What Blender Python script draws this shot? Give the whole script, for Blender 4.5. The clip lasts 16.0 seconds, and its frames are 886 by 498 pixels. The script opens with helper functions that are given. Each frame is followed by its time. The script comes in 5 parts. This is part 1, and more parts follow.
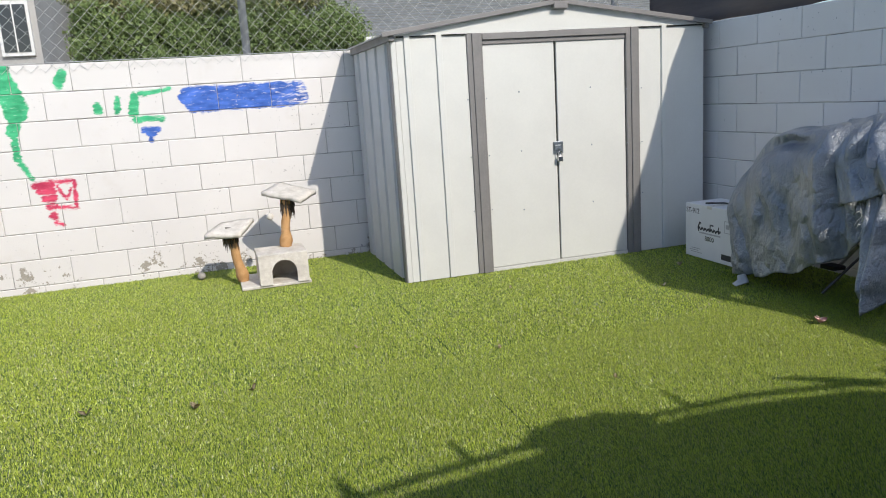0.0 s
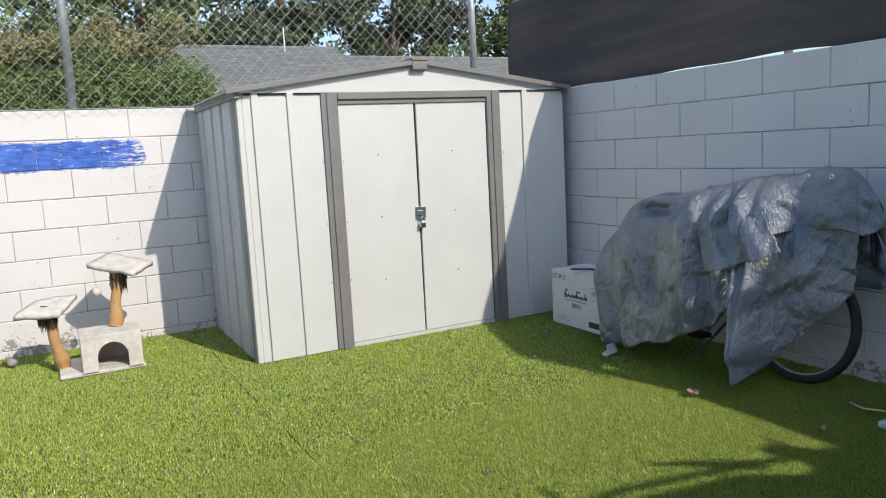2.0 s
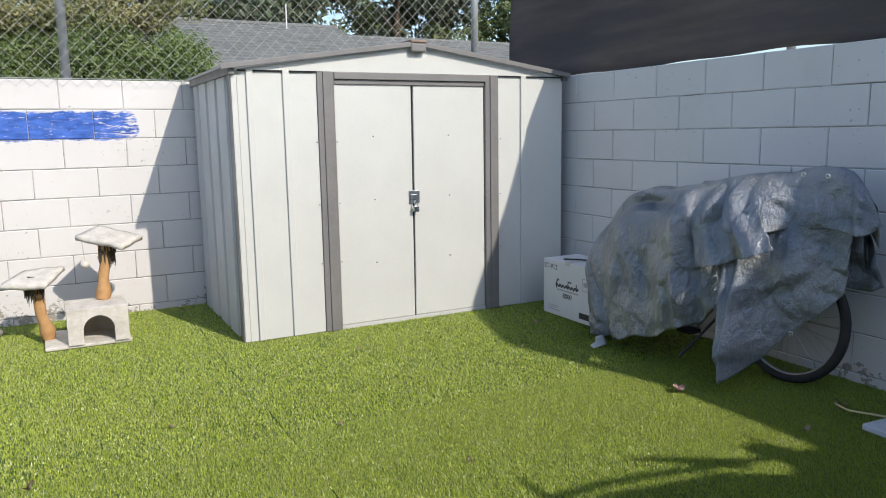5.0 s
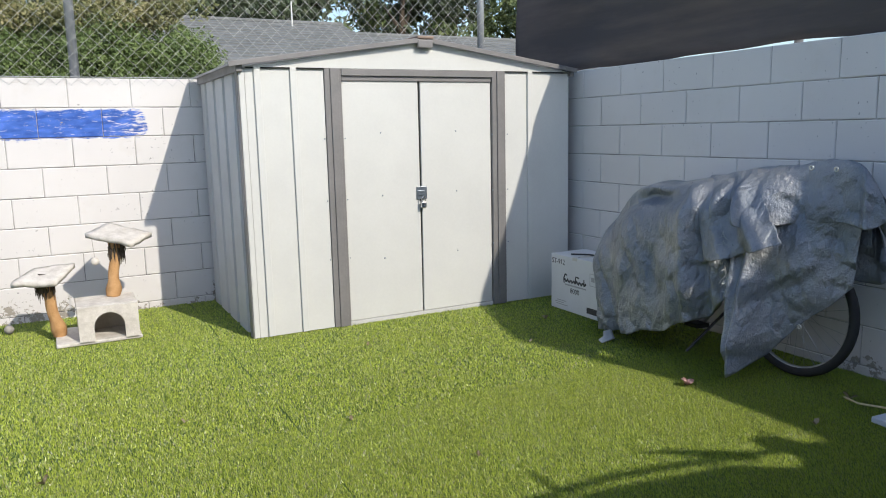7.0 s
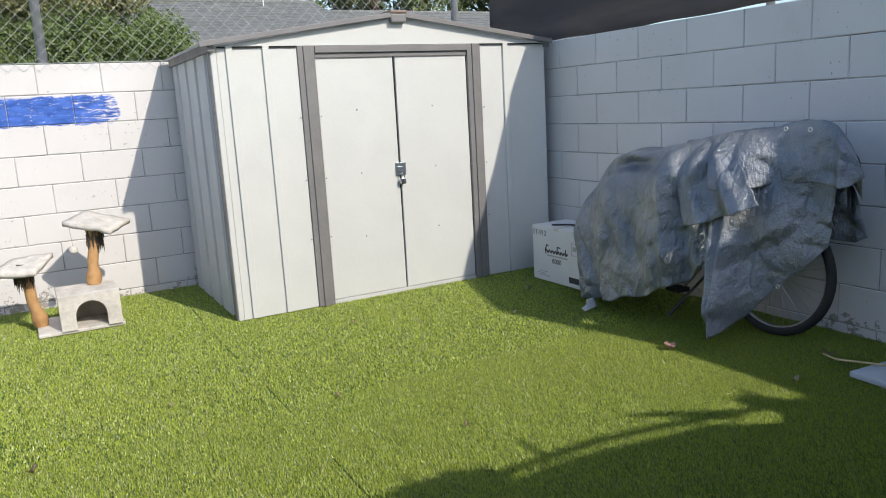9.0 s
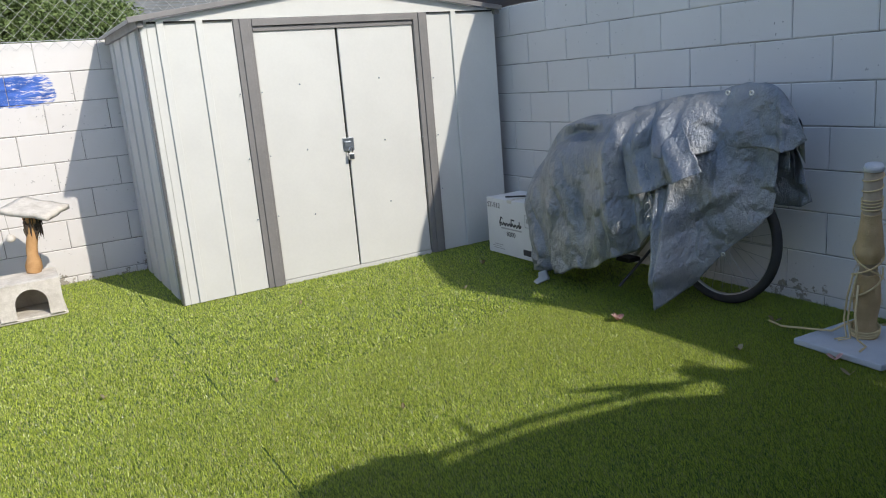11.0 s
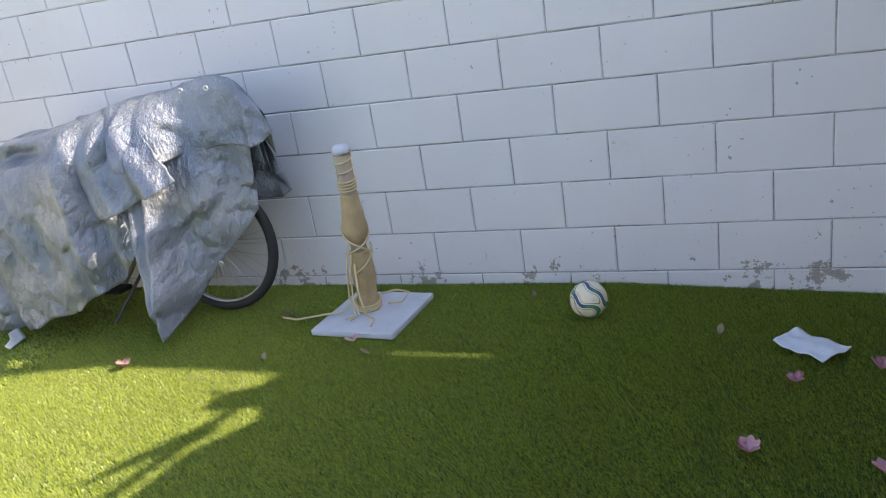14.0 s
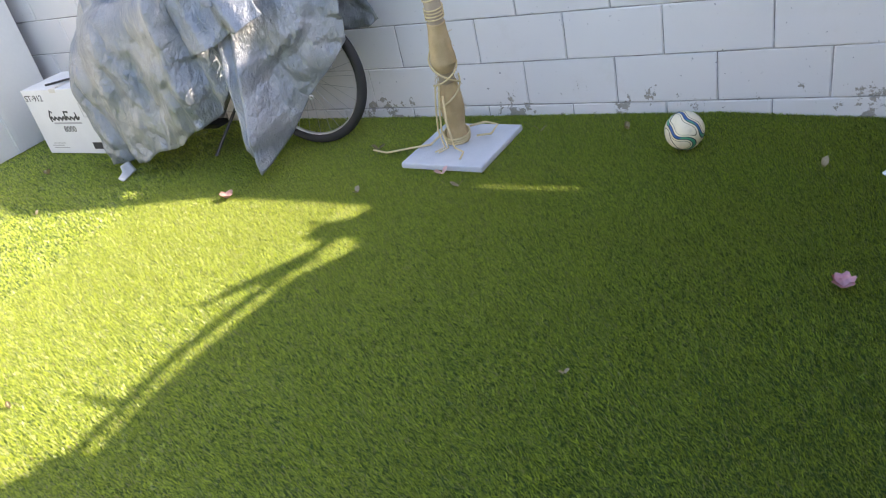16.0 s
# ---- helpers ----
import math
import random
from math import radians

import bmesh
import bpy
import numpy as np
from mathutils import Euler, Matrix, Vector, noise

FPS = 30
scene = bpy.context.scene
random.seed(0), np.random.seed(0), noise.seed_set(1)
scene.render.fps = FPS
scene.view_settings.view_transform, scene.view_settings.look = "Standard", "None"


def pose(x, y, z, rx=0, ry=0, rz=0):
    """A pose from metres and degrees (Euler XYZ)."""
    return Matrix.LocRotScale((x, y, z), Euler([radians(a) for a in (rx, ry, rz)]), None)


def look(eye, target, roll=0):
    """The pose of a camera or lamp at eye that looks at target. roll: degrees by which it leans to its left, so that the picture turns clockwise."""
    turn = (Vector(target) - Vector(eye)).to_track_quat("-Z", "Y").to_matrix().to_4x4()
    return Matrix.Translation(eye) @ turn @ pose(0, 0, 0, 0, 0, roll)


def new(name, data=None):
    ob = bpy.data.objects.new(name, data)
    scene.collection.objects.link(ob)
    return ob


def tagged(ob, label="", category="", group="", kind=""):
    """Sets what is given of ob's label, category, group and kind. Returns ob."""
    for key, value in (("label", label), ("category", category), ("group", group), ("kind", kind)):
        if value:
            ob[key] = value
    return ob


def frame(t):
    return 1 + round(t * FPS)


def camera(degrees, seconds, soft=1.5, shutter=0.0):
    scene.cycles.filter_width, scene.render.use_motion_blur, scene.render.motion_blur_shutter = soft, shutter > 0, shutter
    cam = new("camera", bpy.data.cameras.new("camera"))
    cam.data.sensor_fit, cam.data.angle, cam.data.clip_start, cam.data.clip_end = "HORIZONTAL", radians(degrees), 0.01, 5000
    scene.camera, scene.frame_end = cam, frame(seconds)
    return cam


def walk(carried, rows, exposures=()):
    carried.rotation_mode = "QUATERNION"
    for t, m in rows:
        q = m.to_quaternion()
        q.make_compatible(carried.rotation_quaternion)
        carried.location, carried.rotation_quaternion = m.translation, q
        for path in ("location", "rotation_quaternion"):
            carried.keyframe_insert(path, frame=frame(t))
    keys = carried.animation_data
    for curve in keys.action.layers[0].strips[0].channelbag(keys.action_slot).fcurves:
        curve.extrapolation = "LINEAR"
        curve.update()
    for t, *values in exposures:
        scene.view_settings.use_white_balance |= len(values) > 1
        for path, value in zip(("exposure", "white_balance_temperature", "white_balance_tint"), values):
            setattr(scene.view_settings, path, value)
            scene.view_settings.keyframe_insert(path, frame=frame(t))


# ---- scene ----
cam = camera(61.2, 16.0, soft=1.0)
PATH = [
    (0, (0.267, 1.221, 1.25), (0.843, 3.094, 0.853), -3.8),
    (0.5, (0.306, 1.287, 1.247), (1.023, 3.137, 0.989), -1.5),
    (1, (0.377, 1.47, 1.26), (1.295, 3.224, 0.976), -0.9),
    (1.5, (0.401, 1.527, 1.25), (1.345, 3.266, 0.959), -2.2),
    (2, (0.451, 1.556, 1.266), (1.371, 3.312, 1.001), -3.1),
    (2.5, (0.497, 1.567, 1.265), (1.424, 3.319, 1.0), -2.6),
    (3, (0.512, 1.562, 1.254), (1.46, 3.3, 0.969), -1.6),
    (3.5, (0.505, 1.566, 1.263), (1.458, 3.299, 0.969), -1.0),
    (4, (0.496, 1.569, 1.271), (1.444, 3.304, 0.967), -0.7),
    (4.5, (0.5, 1.572, 1.269), (1.432, 3.316, 0.965), -0.7),
    (7, (0.48, 1.564, 1.262), (1.388, 3.318, 0.947), -1.3),
    (7.5, (0.49, 1.565, 1.257), (1.4, 3.317, 0.934), -1.6),
    (8, (0.491, 1.563, 1.258), (1.408, 3.308, 0.921), -2.2),
    (8.5, (0.48, 1.557, 1.249), (1.409, 3.293, 0.895), -2.8),
    (10.8, (0.638, 1.55, 1.242), (1.609, 3.24, 0.793), -4.6),
    (11, (0.698, 1.542, 1.236), (1.67, 3.23, 0.784), -4.8),
    (11.5, (0.79, 1.551, 1.236), (1.785, 3.222, 0.769), -4.8),
    (12, (0.847, 1.647, 1.233), (1.897, 3.279, 0.749), -4.9),
    (12.5, (0.874, 1.739, 1.239), (2.032, 3.288, 0.732), -5.2),
    (13, (0.972, 1.762, 1.22), (2.281, 3.173, 0.678), -6.1),
    (13.5, (1.067, 1.775, 1.251), (2.592, 2.924, 0.657), -7.9),
    (14, (0.995, 1.77, 1.283), (2.749, 2.477, 0.633), -9.0),
    (14.1, (0.971, 1.76, 1.279), (2.764, 2.357, 0.624), -8.8),
    (14.2, (0.963, 1.739, 1.278), (2.788, 2.22, 0.617), -8.9),
    (14.5, (0.952, 1.682, 1.264), (2.83, 1.808, 0.59), -8.2),
    (15, (0.934, 1.687, 1.276), (2.808, 1.732, 0.581), -7.4),
    (15.5, (0.909, 1.768, 1.261), (2.683, 2.359, 0.552), -8.1),
    (16, (0.993, 1.772, 1.309), (2.454, 2.682, 0.291), -13.4),
]
EXPOSURES = [(0, 0.40, 6550, 10), (8.5, 0.45, 6550, 10), (11, 0.45, 6550, 10), (12.5, 0.52, 6550, 10), (13, 0.65, 6450, 11), (13.5, 1.05, 6650, 12), (14, 1.7, 7200, 16), (14.5, 2.32, 8800, 18), (15, 2.45, 8900, 19), (15.5, 2.35, 8300, 18), (16, 2.12, 7500, 16)]
walk(cam, [(t, look(eye, target, roll)) for t, eye, target, roll in PATH], EXPOSURES)

# ---- light ----
SUN_TO = Vector((0.29, -1.0, 0.776)).normalized()
sun = new("sun", bpy.data.lights.new("sun", "SUN"))
sun.data.energy, sun.data.angle, sun.data.color = 2.6, radians(0.6), (1.0, 0.93, 0.82)
sun.matrix_world = look((6, -14, 14), Vector((6, -14, 14)) - SUN_TO)
world = bpy.data.worlds.new("sky")
scene.world = world
world.use_nodes = True
wn = world.node_tree
sky = wn.nodes.new("ShaderNodeTexSky")
sky.sky_type, sky.sun_disc = "NISHITA", False
sky.ozone_density = 2.0
sky.sun_elevation, sky.sun_rotation = radians(36.7), radians(163.8)
wn.links.new(sky.outputs[0], wn.nodes["Background"].inputs[0])
wn.nodes["Background"].inputs[1].default_value = 0.15


# ---- materials ----
class Mat:
    """A small wrapper round one node material."""

    def __init__(self, name, color=(0.5, 0.5, 0.5), rough=0.7, metal=0.0):
        self.m = bpy.data.materials.new(name)
        self.m.use_nodes = True
        self.t = self.m.node_tree
        self.b = self.t.nodes["Principled BSDF"]
        self.set("Base Color", (*color, 1))
        self.set("Roughness", rough)
        self.set("Metallic", metal)
        self.pos = self.n("ShaderNodeNewGeometry").outputs["Position"]

    def n(self, kind):
        return self.t.nodes.new(kind)

    def put(self, sock, v):
        if isinstance(v, bpy.types.NodeSocket):
            self.t.links.new(v, sock)
        else:
            sock.default_value = v

    def set(self, name, v):
        self.put(self.b.inputs[name], v)

    def noise(self, scale, detail=4.0, rough=0.55, stretch=(1, 1, 1), vec=None):
        v = vec or self.pos
        if stretch != (1, 1, 1):
            mp = self.n("ShaderNodeMapping")
            mp.inputs["Scale"].default_value = stretch
            self.put(mp.inputs[0], v)
            v = mp.outputs[0]
        t = self.n("ShaderNodeTexNoise")
        self.put(t.inputs["Vector"], v)
        t.inputs["Scale"].default_value, t.inputs["Detail"].default_value, t.inputs["Roughness"].default_value = scale, detail, rough
        return t.outputs["Fac"]

    def ramp(self, fac, lo, hi, a=0.0, b=1.0):
        r = self.n("ShaderNodeMapRange")
        self.put(r.inputs[0], fac)
        for i, v in enumerate((lo, hi, a, b)):
            r.inputs[i + 1].default_value = v
        return r.outputs[0]

    def math(self, op, a, b=0.0, c=0.0):
        m = self.n("ShaderNodeMath")
        m.operation = op
        for s, v in zip(m.inputs, (a, b, c)):
            self.put(s, v)
        return m.outputs[0]

    def mix(self, fac, a, b):
        m = self.n("ShaderNodeMix")
        m.data_type = "RGBA"
        self.put(m.inputs[0], fac)
        for s, v in ((m.inputs[6], a), (m.inputs[7], b)):
            self.put(s, (*v, 1) if isinstance(v, tuple) else v)
        return m.outputs[2]

    def bump(self, height, strength=0.3, dist=0.005):
        bp = self.n("ShaderNodeBump")
        bp.inputs["Strength"].default_value, bp.inputs["Distance"].default_value = strength, dist
        self.put(bp.inputs["Height"], height)
        self.set("Normal", bp.outputs[0])

    def random(self):
        return self.n("ShaderNodeObjectInfo").outputs["Random"]

    def xyz(self, vec=None):
        s = self.n("ShaderNodeSeparateXYZ")
        self.put(s.inputs[0], vec or self.pos)
        return s.outputs

    def local(self):
        return self.n("ShaderNodeTexCoord").outputs["Object"]


def simple(name, c1, c2, rough=0.6, metal=0.0, scale=8.0, grain=120.0, bump=0.15, dist=0.002):
    """Two tones at a broad scale, darkened by fine grain, with a fine relief."""
    m = Mat(name, c1, rough, metal)
    broad, fine = m.noise(scale), m.noise(grain, 2.0)
    f = m.math("ADD", m.math("MULTIPLY", m.ramp(broad, 0.35, 0.65), 0.7), m.math("MULTIPLY", m.ramp(fine, 0.3, 0.7), 0.3))
    m.set("Base Color", m.mix(f, c1, c2))
    m.set("Roughness", m.ramp(broad, 0.3, 0.7, rough - 0.06, min(1, rough + 0.08)))
    m.bump(fine, bump, dist)
    return m


def capsule(m, x, z, ax, az, bx, bz, r):
    """Distance from the point (x, z) to a stroke from a to b of half-width r; below 0 inside."""
    dx, dz = bx - ax, bz - az
    ll = max(dx * dx + dz * dz, 1e-6)
    px, pz = m.math("SUBTRACT", x, ax), m.math("SUBTRACT", z, az)
    h = m.math("ADD", m.math("MULTIPLY", px, dx / ll), m.math("MULTIPLY", pz, dz / ll))
    h = m.math("MINIMUM", m.math("MAXIMUM", h, 0.0), 1.0)
    qx = m.math("SUBTRACT", px, m.math("MULTIPLY", h, dx))
    qz = m.math("SUBTRACT", pz, m.math("MULTIPLY", h, dz))
    d = m.math("SQRT", m.math("ADD", m.math("MULTIPLY", qx, qx), m.math("MULTIPLY", qz, qz)))
    return m.math("SUBTRACT", d, r)


def block_paint(name, strokes=(), peel=0.5):
    """White masonry paint on concrete block: roller texture, grime, chips low on the wall, and painted strokes."""
    m = Mat(name, (0.8, 0.78, 0.75), 0.75)
    x, y, z = m.xyz()
    broad, mid, fine = m.noise(1.3), m.noise(9.0, 5), m.noise(160.0, 3)
    base = m.mix(m.ramp(broad, 0.35, 0.7), (0.74, 0.715, 0.70), (0.68, 0.655, 0.645))
    base = m.mix(m.math("MULTIPLY", m.random(), 0.35), base, (0.68, 0.66, 0.64))
    dirt = m.ramp(m.noise(4.0, 6, 0.7), 0.58, 0.78, 0.0, 0.45)
    base = m.mix(dirt, base, (0.62, 0.58, 0.53))
    for col, parts in strokes:
        wob = m.math("MULTIPLY", m.math("SUBTRACT", m.noise(13.0, 6, 0.75, (0.8, 1, 2.5)), 0.5), 0.085)
        d = None
        for s in parts:
            c = capsule(m, x, z, *s)
            d = c if d is None else m.math("MINIMUM", d, c)
        inside = m.ramp(m.math("ADD", d, wob), -0.006, 0.006, 1.0, 0.0)
        bare = m.ramp(m.math("ADD", m.noise(34.0, 5, 0.8, (0.45, 1, 2.4)), m.ramp(x, 0.75, 1.2, 0.0, -0.16)), 0.33, 0.40, 0.0, 1.0)
        tone = m.mix(m.ramp(m.noise(14.0, 4, 0.6, (0.5, 1, 1.5)), 0.35, 0.65), col, tuple(min(0.8, 0.04 + 1.7 * v) for v in col))
        base = m.mix(m.math("MULTIPLY", inside, bare), base, tone)
    low = m.ramp(z, 0.0, peel, 0.12, -0.03)
    chip = m.ramp(m.math("ADD", m.math("ADD", m.math("MULTIPLY", m.noise(6.0, 6, 0.75), 0.7), m.math("MULTIPLY", m.noise(1.7, 2), 0.3)), low), 0.655, 0.668)
    base = m.mix(chip, base, m.mix(m.ramp(fine, 0.3, 0.7), (0.42, 0.38, 0.32), (0.27, 0.25, 0.22)))
    speck = m.math("MULTIPLY", m.ramp(m.noise(42.0, 2, 0.5), 0.70, 0.73), m.ramp(m.noise(2.3, 2), 0.45, 0.6))
    base = m.mix(m.math("MULTIPLY", speck, 0.75), base, (0.25, 0.24, 0.24))
    m.set("Base Color", base)
    h = m.math("ADD", m.math("MULTIPLY", mid, 0.5), m.math("ADD", m.math("MULTIPLY", fine, 0.5), m.math("MULTIPLY", chip, -0.6)))
    m.bump(h, 0.45, 0.004)
    return m.m


GREEN, BLUE, RED = (0.02, 0.30, 0.13), (0.02, 0.085, 0.36), (0.42, 0.02, 0.07)
north_paint = block_paint("painted_block_north", (
    (GREEN, ((-1.06, 1.68, -1.02, 1.5, 0.07), (-1.02, 1.5, -0.985, 1.34, 0.08), (-0.99, 1.32, -1.03, 1.2, 0.045), (-1.03, 1.2, -1.03, 1.0, 0.024), (-1.03, 1.0, -0.955, 0.85, 0.017), (-0.68, 1.53, -0.65, 1.60, 0.035), (-0.444, 1.32, -0.444, 1.35, 0.032),
             (-0.31, 1.30, -0.30, 1.39, 0.022), (0.075, 1.445, -0.14, 1.42, 0.019), (-0.18, 1.40, -0.20, 1.28, 0.034), (-0.19, 1.235, 0.0, 1.222, 0.022))),
    (BLUE, ((0.21, 1.38, 1.04, 1.385, 0.072), (0.25, 1.33, 1.05, 1.33, 0.072), (-0.14, 1.15, -0.045, 1.15, 0.022), (-0.115, 1.12, -0.075, 1.12, 0.022), (-0.10, 1.09, -0.10, 1.065, 0.014))),
    (RED, ((-0.95, 0.80, -0.84, 0.80, 0.026), (-0.92, 0.755, -0.84, 0.755, 0.03), (-0.895, 0.70, -0.84, 0.70, 0.03), (-0.875, 0.64, -0.845, 0.64, 0.03), (-0.86, 0.57, -0.845, 0.55, 0.026), (-0.845, 0.51, -0.80, 0.497, 0.016),
           (-0.84, 0.82, -0.68, 0.82, 0.013), (-0.68, 0.82, -0.69, 0.615, 0.013), (-0.69, 0.615, -0.83, 0.63, 0.011), (-0.80, 0.78, -0.75, 0.68, 0.011), (-0.75, 0.68, -0.71, 0.76, 0.009))),
))
east_paint = block_paint("painted_block_east", (), 0.42)
plain_paint = block_paint("painted_wall_plain", (), 0.2)
mortar = simple("painted_mortar", (0.68, 0.66, 0.64), (0.13, 0.12, 0.115), 0.9, scale=5.0, grain=60, bump=0.5, dist=0.004).m


# ---- building helpers ----
def part(name, bm, mat, parent=None, label="", smooth=False):
    """Links a bmesh as one mesh object, under a thing or a part."""
    me = bpy.data.meshes.new(name)
    bmesh.ops.recalc_face_normals(bm, faces=bm.faces)
    bm.to_mesh(me)
    bm.free()
    if smooth:
        me.polygons.foreach_set("use_smooth", [True] * len(me.polygons))
    me.materials.append(mat)
    ob = new(name, me)
    if parent:
        ob.parent = parent
    if label:
        ob["label"] = label
    return ob


def box(bm, x0, x1, y0, y1, z0, z1, bevel=0.0, m=None):
    """A box, its edges bevelled, added to bm."""
    made = bmesh.ops.create_cube(bm, size=1.0)["verts"]
    bmesh.ops.transform(bm, verts=made, matrix=Matrix.Translation(((x0 + x1) / 2, (y0 + y1) / 2, (z0 + z1) / 2)) @ Matrix.Diagonal((x1 - x0, y1 - y0, z1 - z0, 1)))
    if bevel:
        edges = list({e for v in made for e in v.link_edges})
        out = bmesh.ops.bevel(bm, geom=edges, offset=bevel, segments=2, profile=0.5, affect="EDGES")
        made = list({v for f in out["faces"] for v in f.verts} | {v for v in made if v.is_valid})
    if m:
        bmesh.ops.transform(bm, verts=made, matrix=m)
    return made


def boxed(*args, **kw):
    bm = bmesh.new()
    box(bm, *args, **kw)
    return bm


def tube(bm, points, radius, sides=8, closed=False, caps=True):
    """A round bar through points; radius is a number or one for each point."""
    pts = [Vector(p) for p in points]
    n = len(pts)
    radii = radius if isinstance(radius, (list, tuple)) else [radius] * n
    rings, side = [], None
    for i, p in enumerate(pts):
        a, b = (pts[i - 1], pts[(i + 1) % n]) if closed else (pts[max(i - 1, 0)], pts[min(i + 1, n - 1)])
        t = (b - a).normalized()
        ref = side if side is not None else (Vector((0, 0, 1)) if abs(t.z) < 0.9 else Vector((1, 0, 0)))
        side = (ref - t * ref.dot(t)).normalized()
        up = t.cross(side)
        rings.append([bm.verts.new(p + (side * math.cos(k * math.tau / sides) + up * math.sin(k * math.tau / sides)) * radii[i]) for k in range(sides)])
    for i in range(n if closed else n - 1):
        r, s = rings[i], rings[(i + 1) % n]
        for k in range(sides):
            bm.faces.new((r[k], r[(k + 1) % sides], s[(k + 1) % sides], s[k]))
    if caps and not closed:
        bm.faces.new(rings[0][::-1])
        bm.faces.new(rings[-1])
    return bm


def tubed(points, radius, sides=8, closed=False):
    return tube(bmesh.new(), points, radius, sides, closed)


def shell(grid, back):
    """A closed sheet from a grid of points: its face, and its back set off by the vector back."""
    bm = bmesh.new()
    n, m = len(grid), len(grid[0])
    fr = [[bm.verts.new(q) for q in row] for row in grid]
    bk = [[bm.verts.new(Vector(q) + Vector(back)) for q in row] for row in grid]
    for i in range(n - 1):
        for j in range(m - 1):
            bm.faces.new((fr[i][j], fr[i + 1][j], fr[i + 1][j + 1], fr[i][j + 1]))
            bm.faces.new((bk[i][j], bk[i][j + 1], bk[i + 1][j + 1], bk[i + 1][j]))
    rim = [(i, 0) for i in range(n)] + [(n - 1, j) for j in range(1, m)] + [(i, m - 1) for i in range(n - 2, -1, -1)] + [(0, j) for j in range(m - 2, 0, -1)]
    for (a, b), (c, d) in zip(rim, rim[1:] + rim[:1]):
        bm.faces.new((fr[a][b], bk[a][b], bk[c][d], fr[c][d]))
    return bm


def thing(name, label, category, at=(0, 0, 0), group="", kind=""):
    """An Empty that carries the parts of a thing."""
    ob = new(name)
    ob.location = at
    ob.empty_display_size = 0.1
    return tagged(ob, label, category, group, kind)


def curve(knots, s):
    """A smooth line through (s, value) knots."""
    if s <= knots[0][0]:
        return knots[0][1]
    for i in range(len(knots) - 1):
        (a, va), (b, vb) = knots[i], knots[i + 1]
        if s <= b:
            ma = (vb - knots[i - 1][1]) / (b - knots[i - 1][0]) if i else (vb - va) / (b - a)
            mb = (knots[i + 2][1] - va) / (knots[i + 2][0] - a) if i + 2 < len(knots) else (vb - va) / (b - a)
            t, h = (s - a) / (b - a), b - a
            return va * (2 * t**3 - 3 * t**2 + 1) + ma * h * (t**3 - 2 * t**2 + t) + vb * (3 * t**2 - 2 * t**3) + mb * h * (t**3 - t**2)
    return knots[-1][1]


# ---- ground ----
GROUND = -0.085


def turf_z(y):
    """The lawn falls a little towards the patio."""
    return -0.065 * min(1.0, max(0.0, (2.2 - y) / 1.15))


def turf_edge(x):
    return 1.02 + 0.085 * (3.83 - x)


def plane_sheet(name, x0, x1, y0, y1, nx, ny, zf, mat):
    xs, ys = np.linspace(x0, x1, nx), np.linspace(y0, y1, ny)
    verts = [(x, y, zf(x, y)) for y in ys for x in xs]
    faces = [(j * nx + i, j * nx + i + 1, (j + 1) * nx + i + 1, (j + 1) * nx + i) for j in range(ny - 1) for i in range(nx - 1)]
    me = bpy.data.meshes.new(name)
    me.from_pydata(verts, [], faces)
    me.materials.append(mat)
    return new(name, me)


earth = simple("dry_earth", (0.20, 0.17, 0.12), (0.13, 0.12, 0.08), 0.95, scale=0.6, grain=20, bump=0.6, dist=0.02).m
tagged(plane_sheet("ground", -300, 300, -300, 300, 2, 2, lambda x, y: GROUND - 0.06, earth), "dry bare earth reaching far beyond the yard", "ground", kind="structure")

turf_base = Mat("turf_backing", (0.05, 0.10, 0.02), 0.9)
f = turf_base.noise(60.0, 4, 0.7)
turf_base.set("Base Color", turf_base.mix(turf_base.ramp(f, 0.35, 0.65), (0.03, 0.07, 0.012), (0.09, 0.14, 0.02)))
turf_base.bump(f, 0.8, 0.015)


def blade_material():
    m = Mat("turf_blades", (0.1, 0.2, 0.03), 0.5)
    r = m.n("ShaderNodeNewGeometry").outputs["Random Per Island"]
    broad = m.ramp(m.noise(1.1, 3), 0.35, 0.65)
    col = m.mix(r, (0.016, 0.07, 0.016), (0.52, 0.62, 0.07))
    col = m.mix(m.math("MULTIPLY", broad, 0.22), col, (0.30, 0.33, 0.04))
    col = m.mix(m.ramp(r, 0.93, 0.94), col, (0.33, 0.32, 0.14))
    m.set("Base Color", col)
    m.set("Roughness", 0.36)
    m.set("Specular IOR Level", 0.55)
    tr = m.n("ShaderNodeBsdfTranslucent")
    m.put(tr.inputs[0], col)
    mx = m.n("ShaderNodeMixShader")
    mx.inputs[0].default_value = 0.10
    m.t.links.new(m.b.outputs[0], mx.inputs[1])
    m.t.links.new(tr.outputs[0], mx.inputs[2])
    m.t.links.new(mx.outputs[0], m.t.nodes["Material Output"].inputs[0])
    return m.m


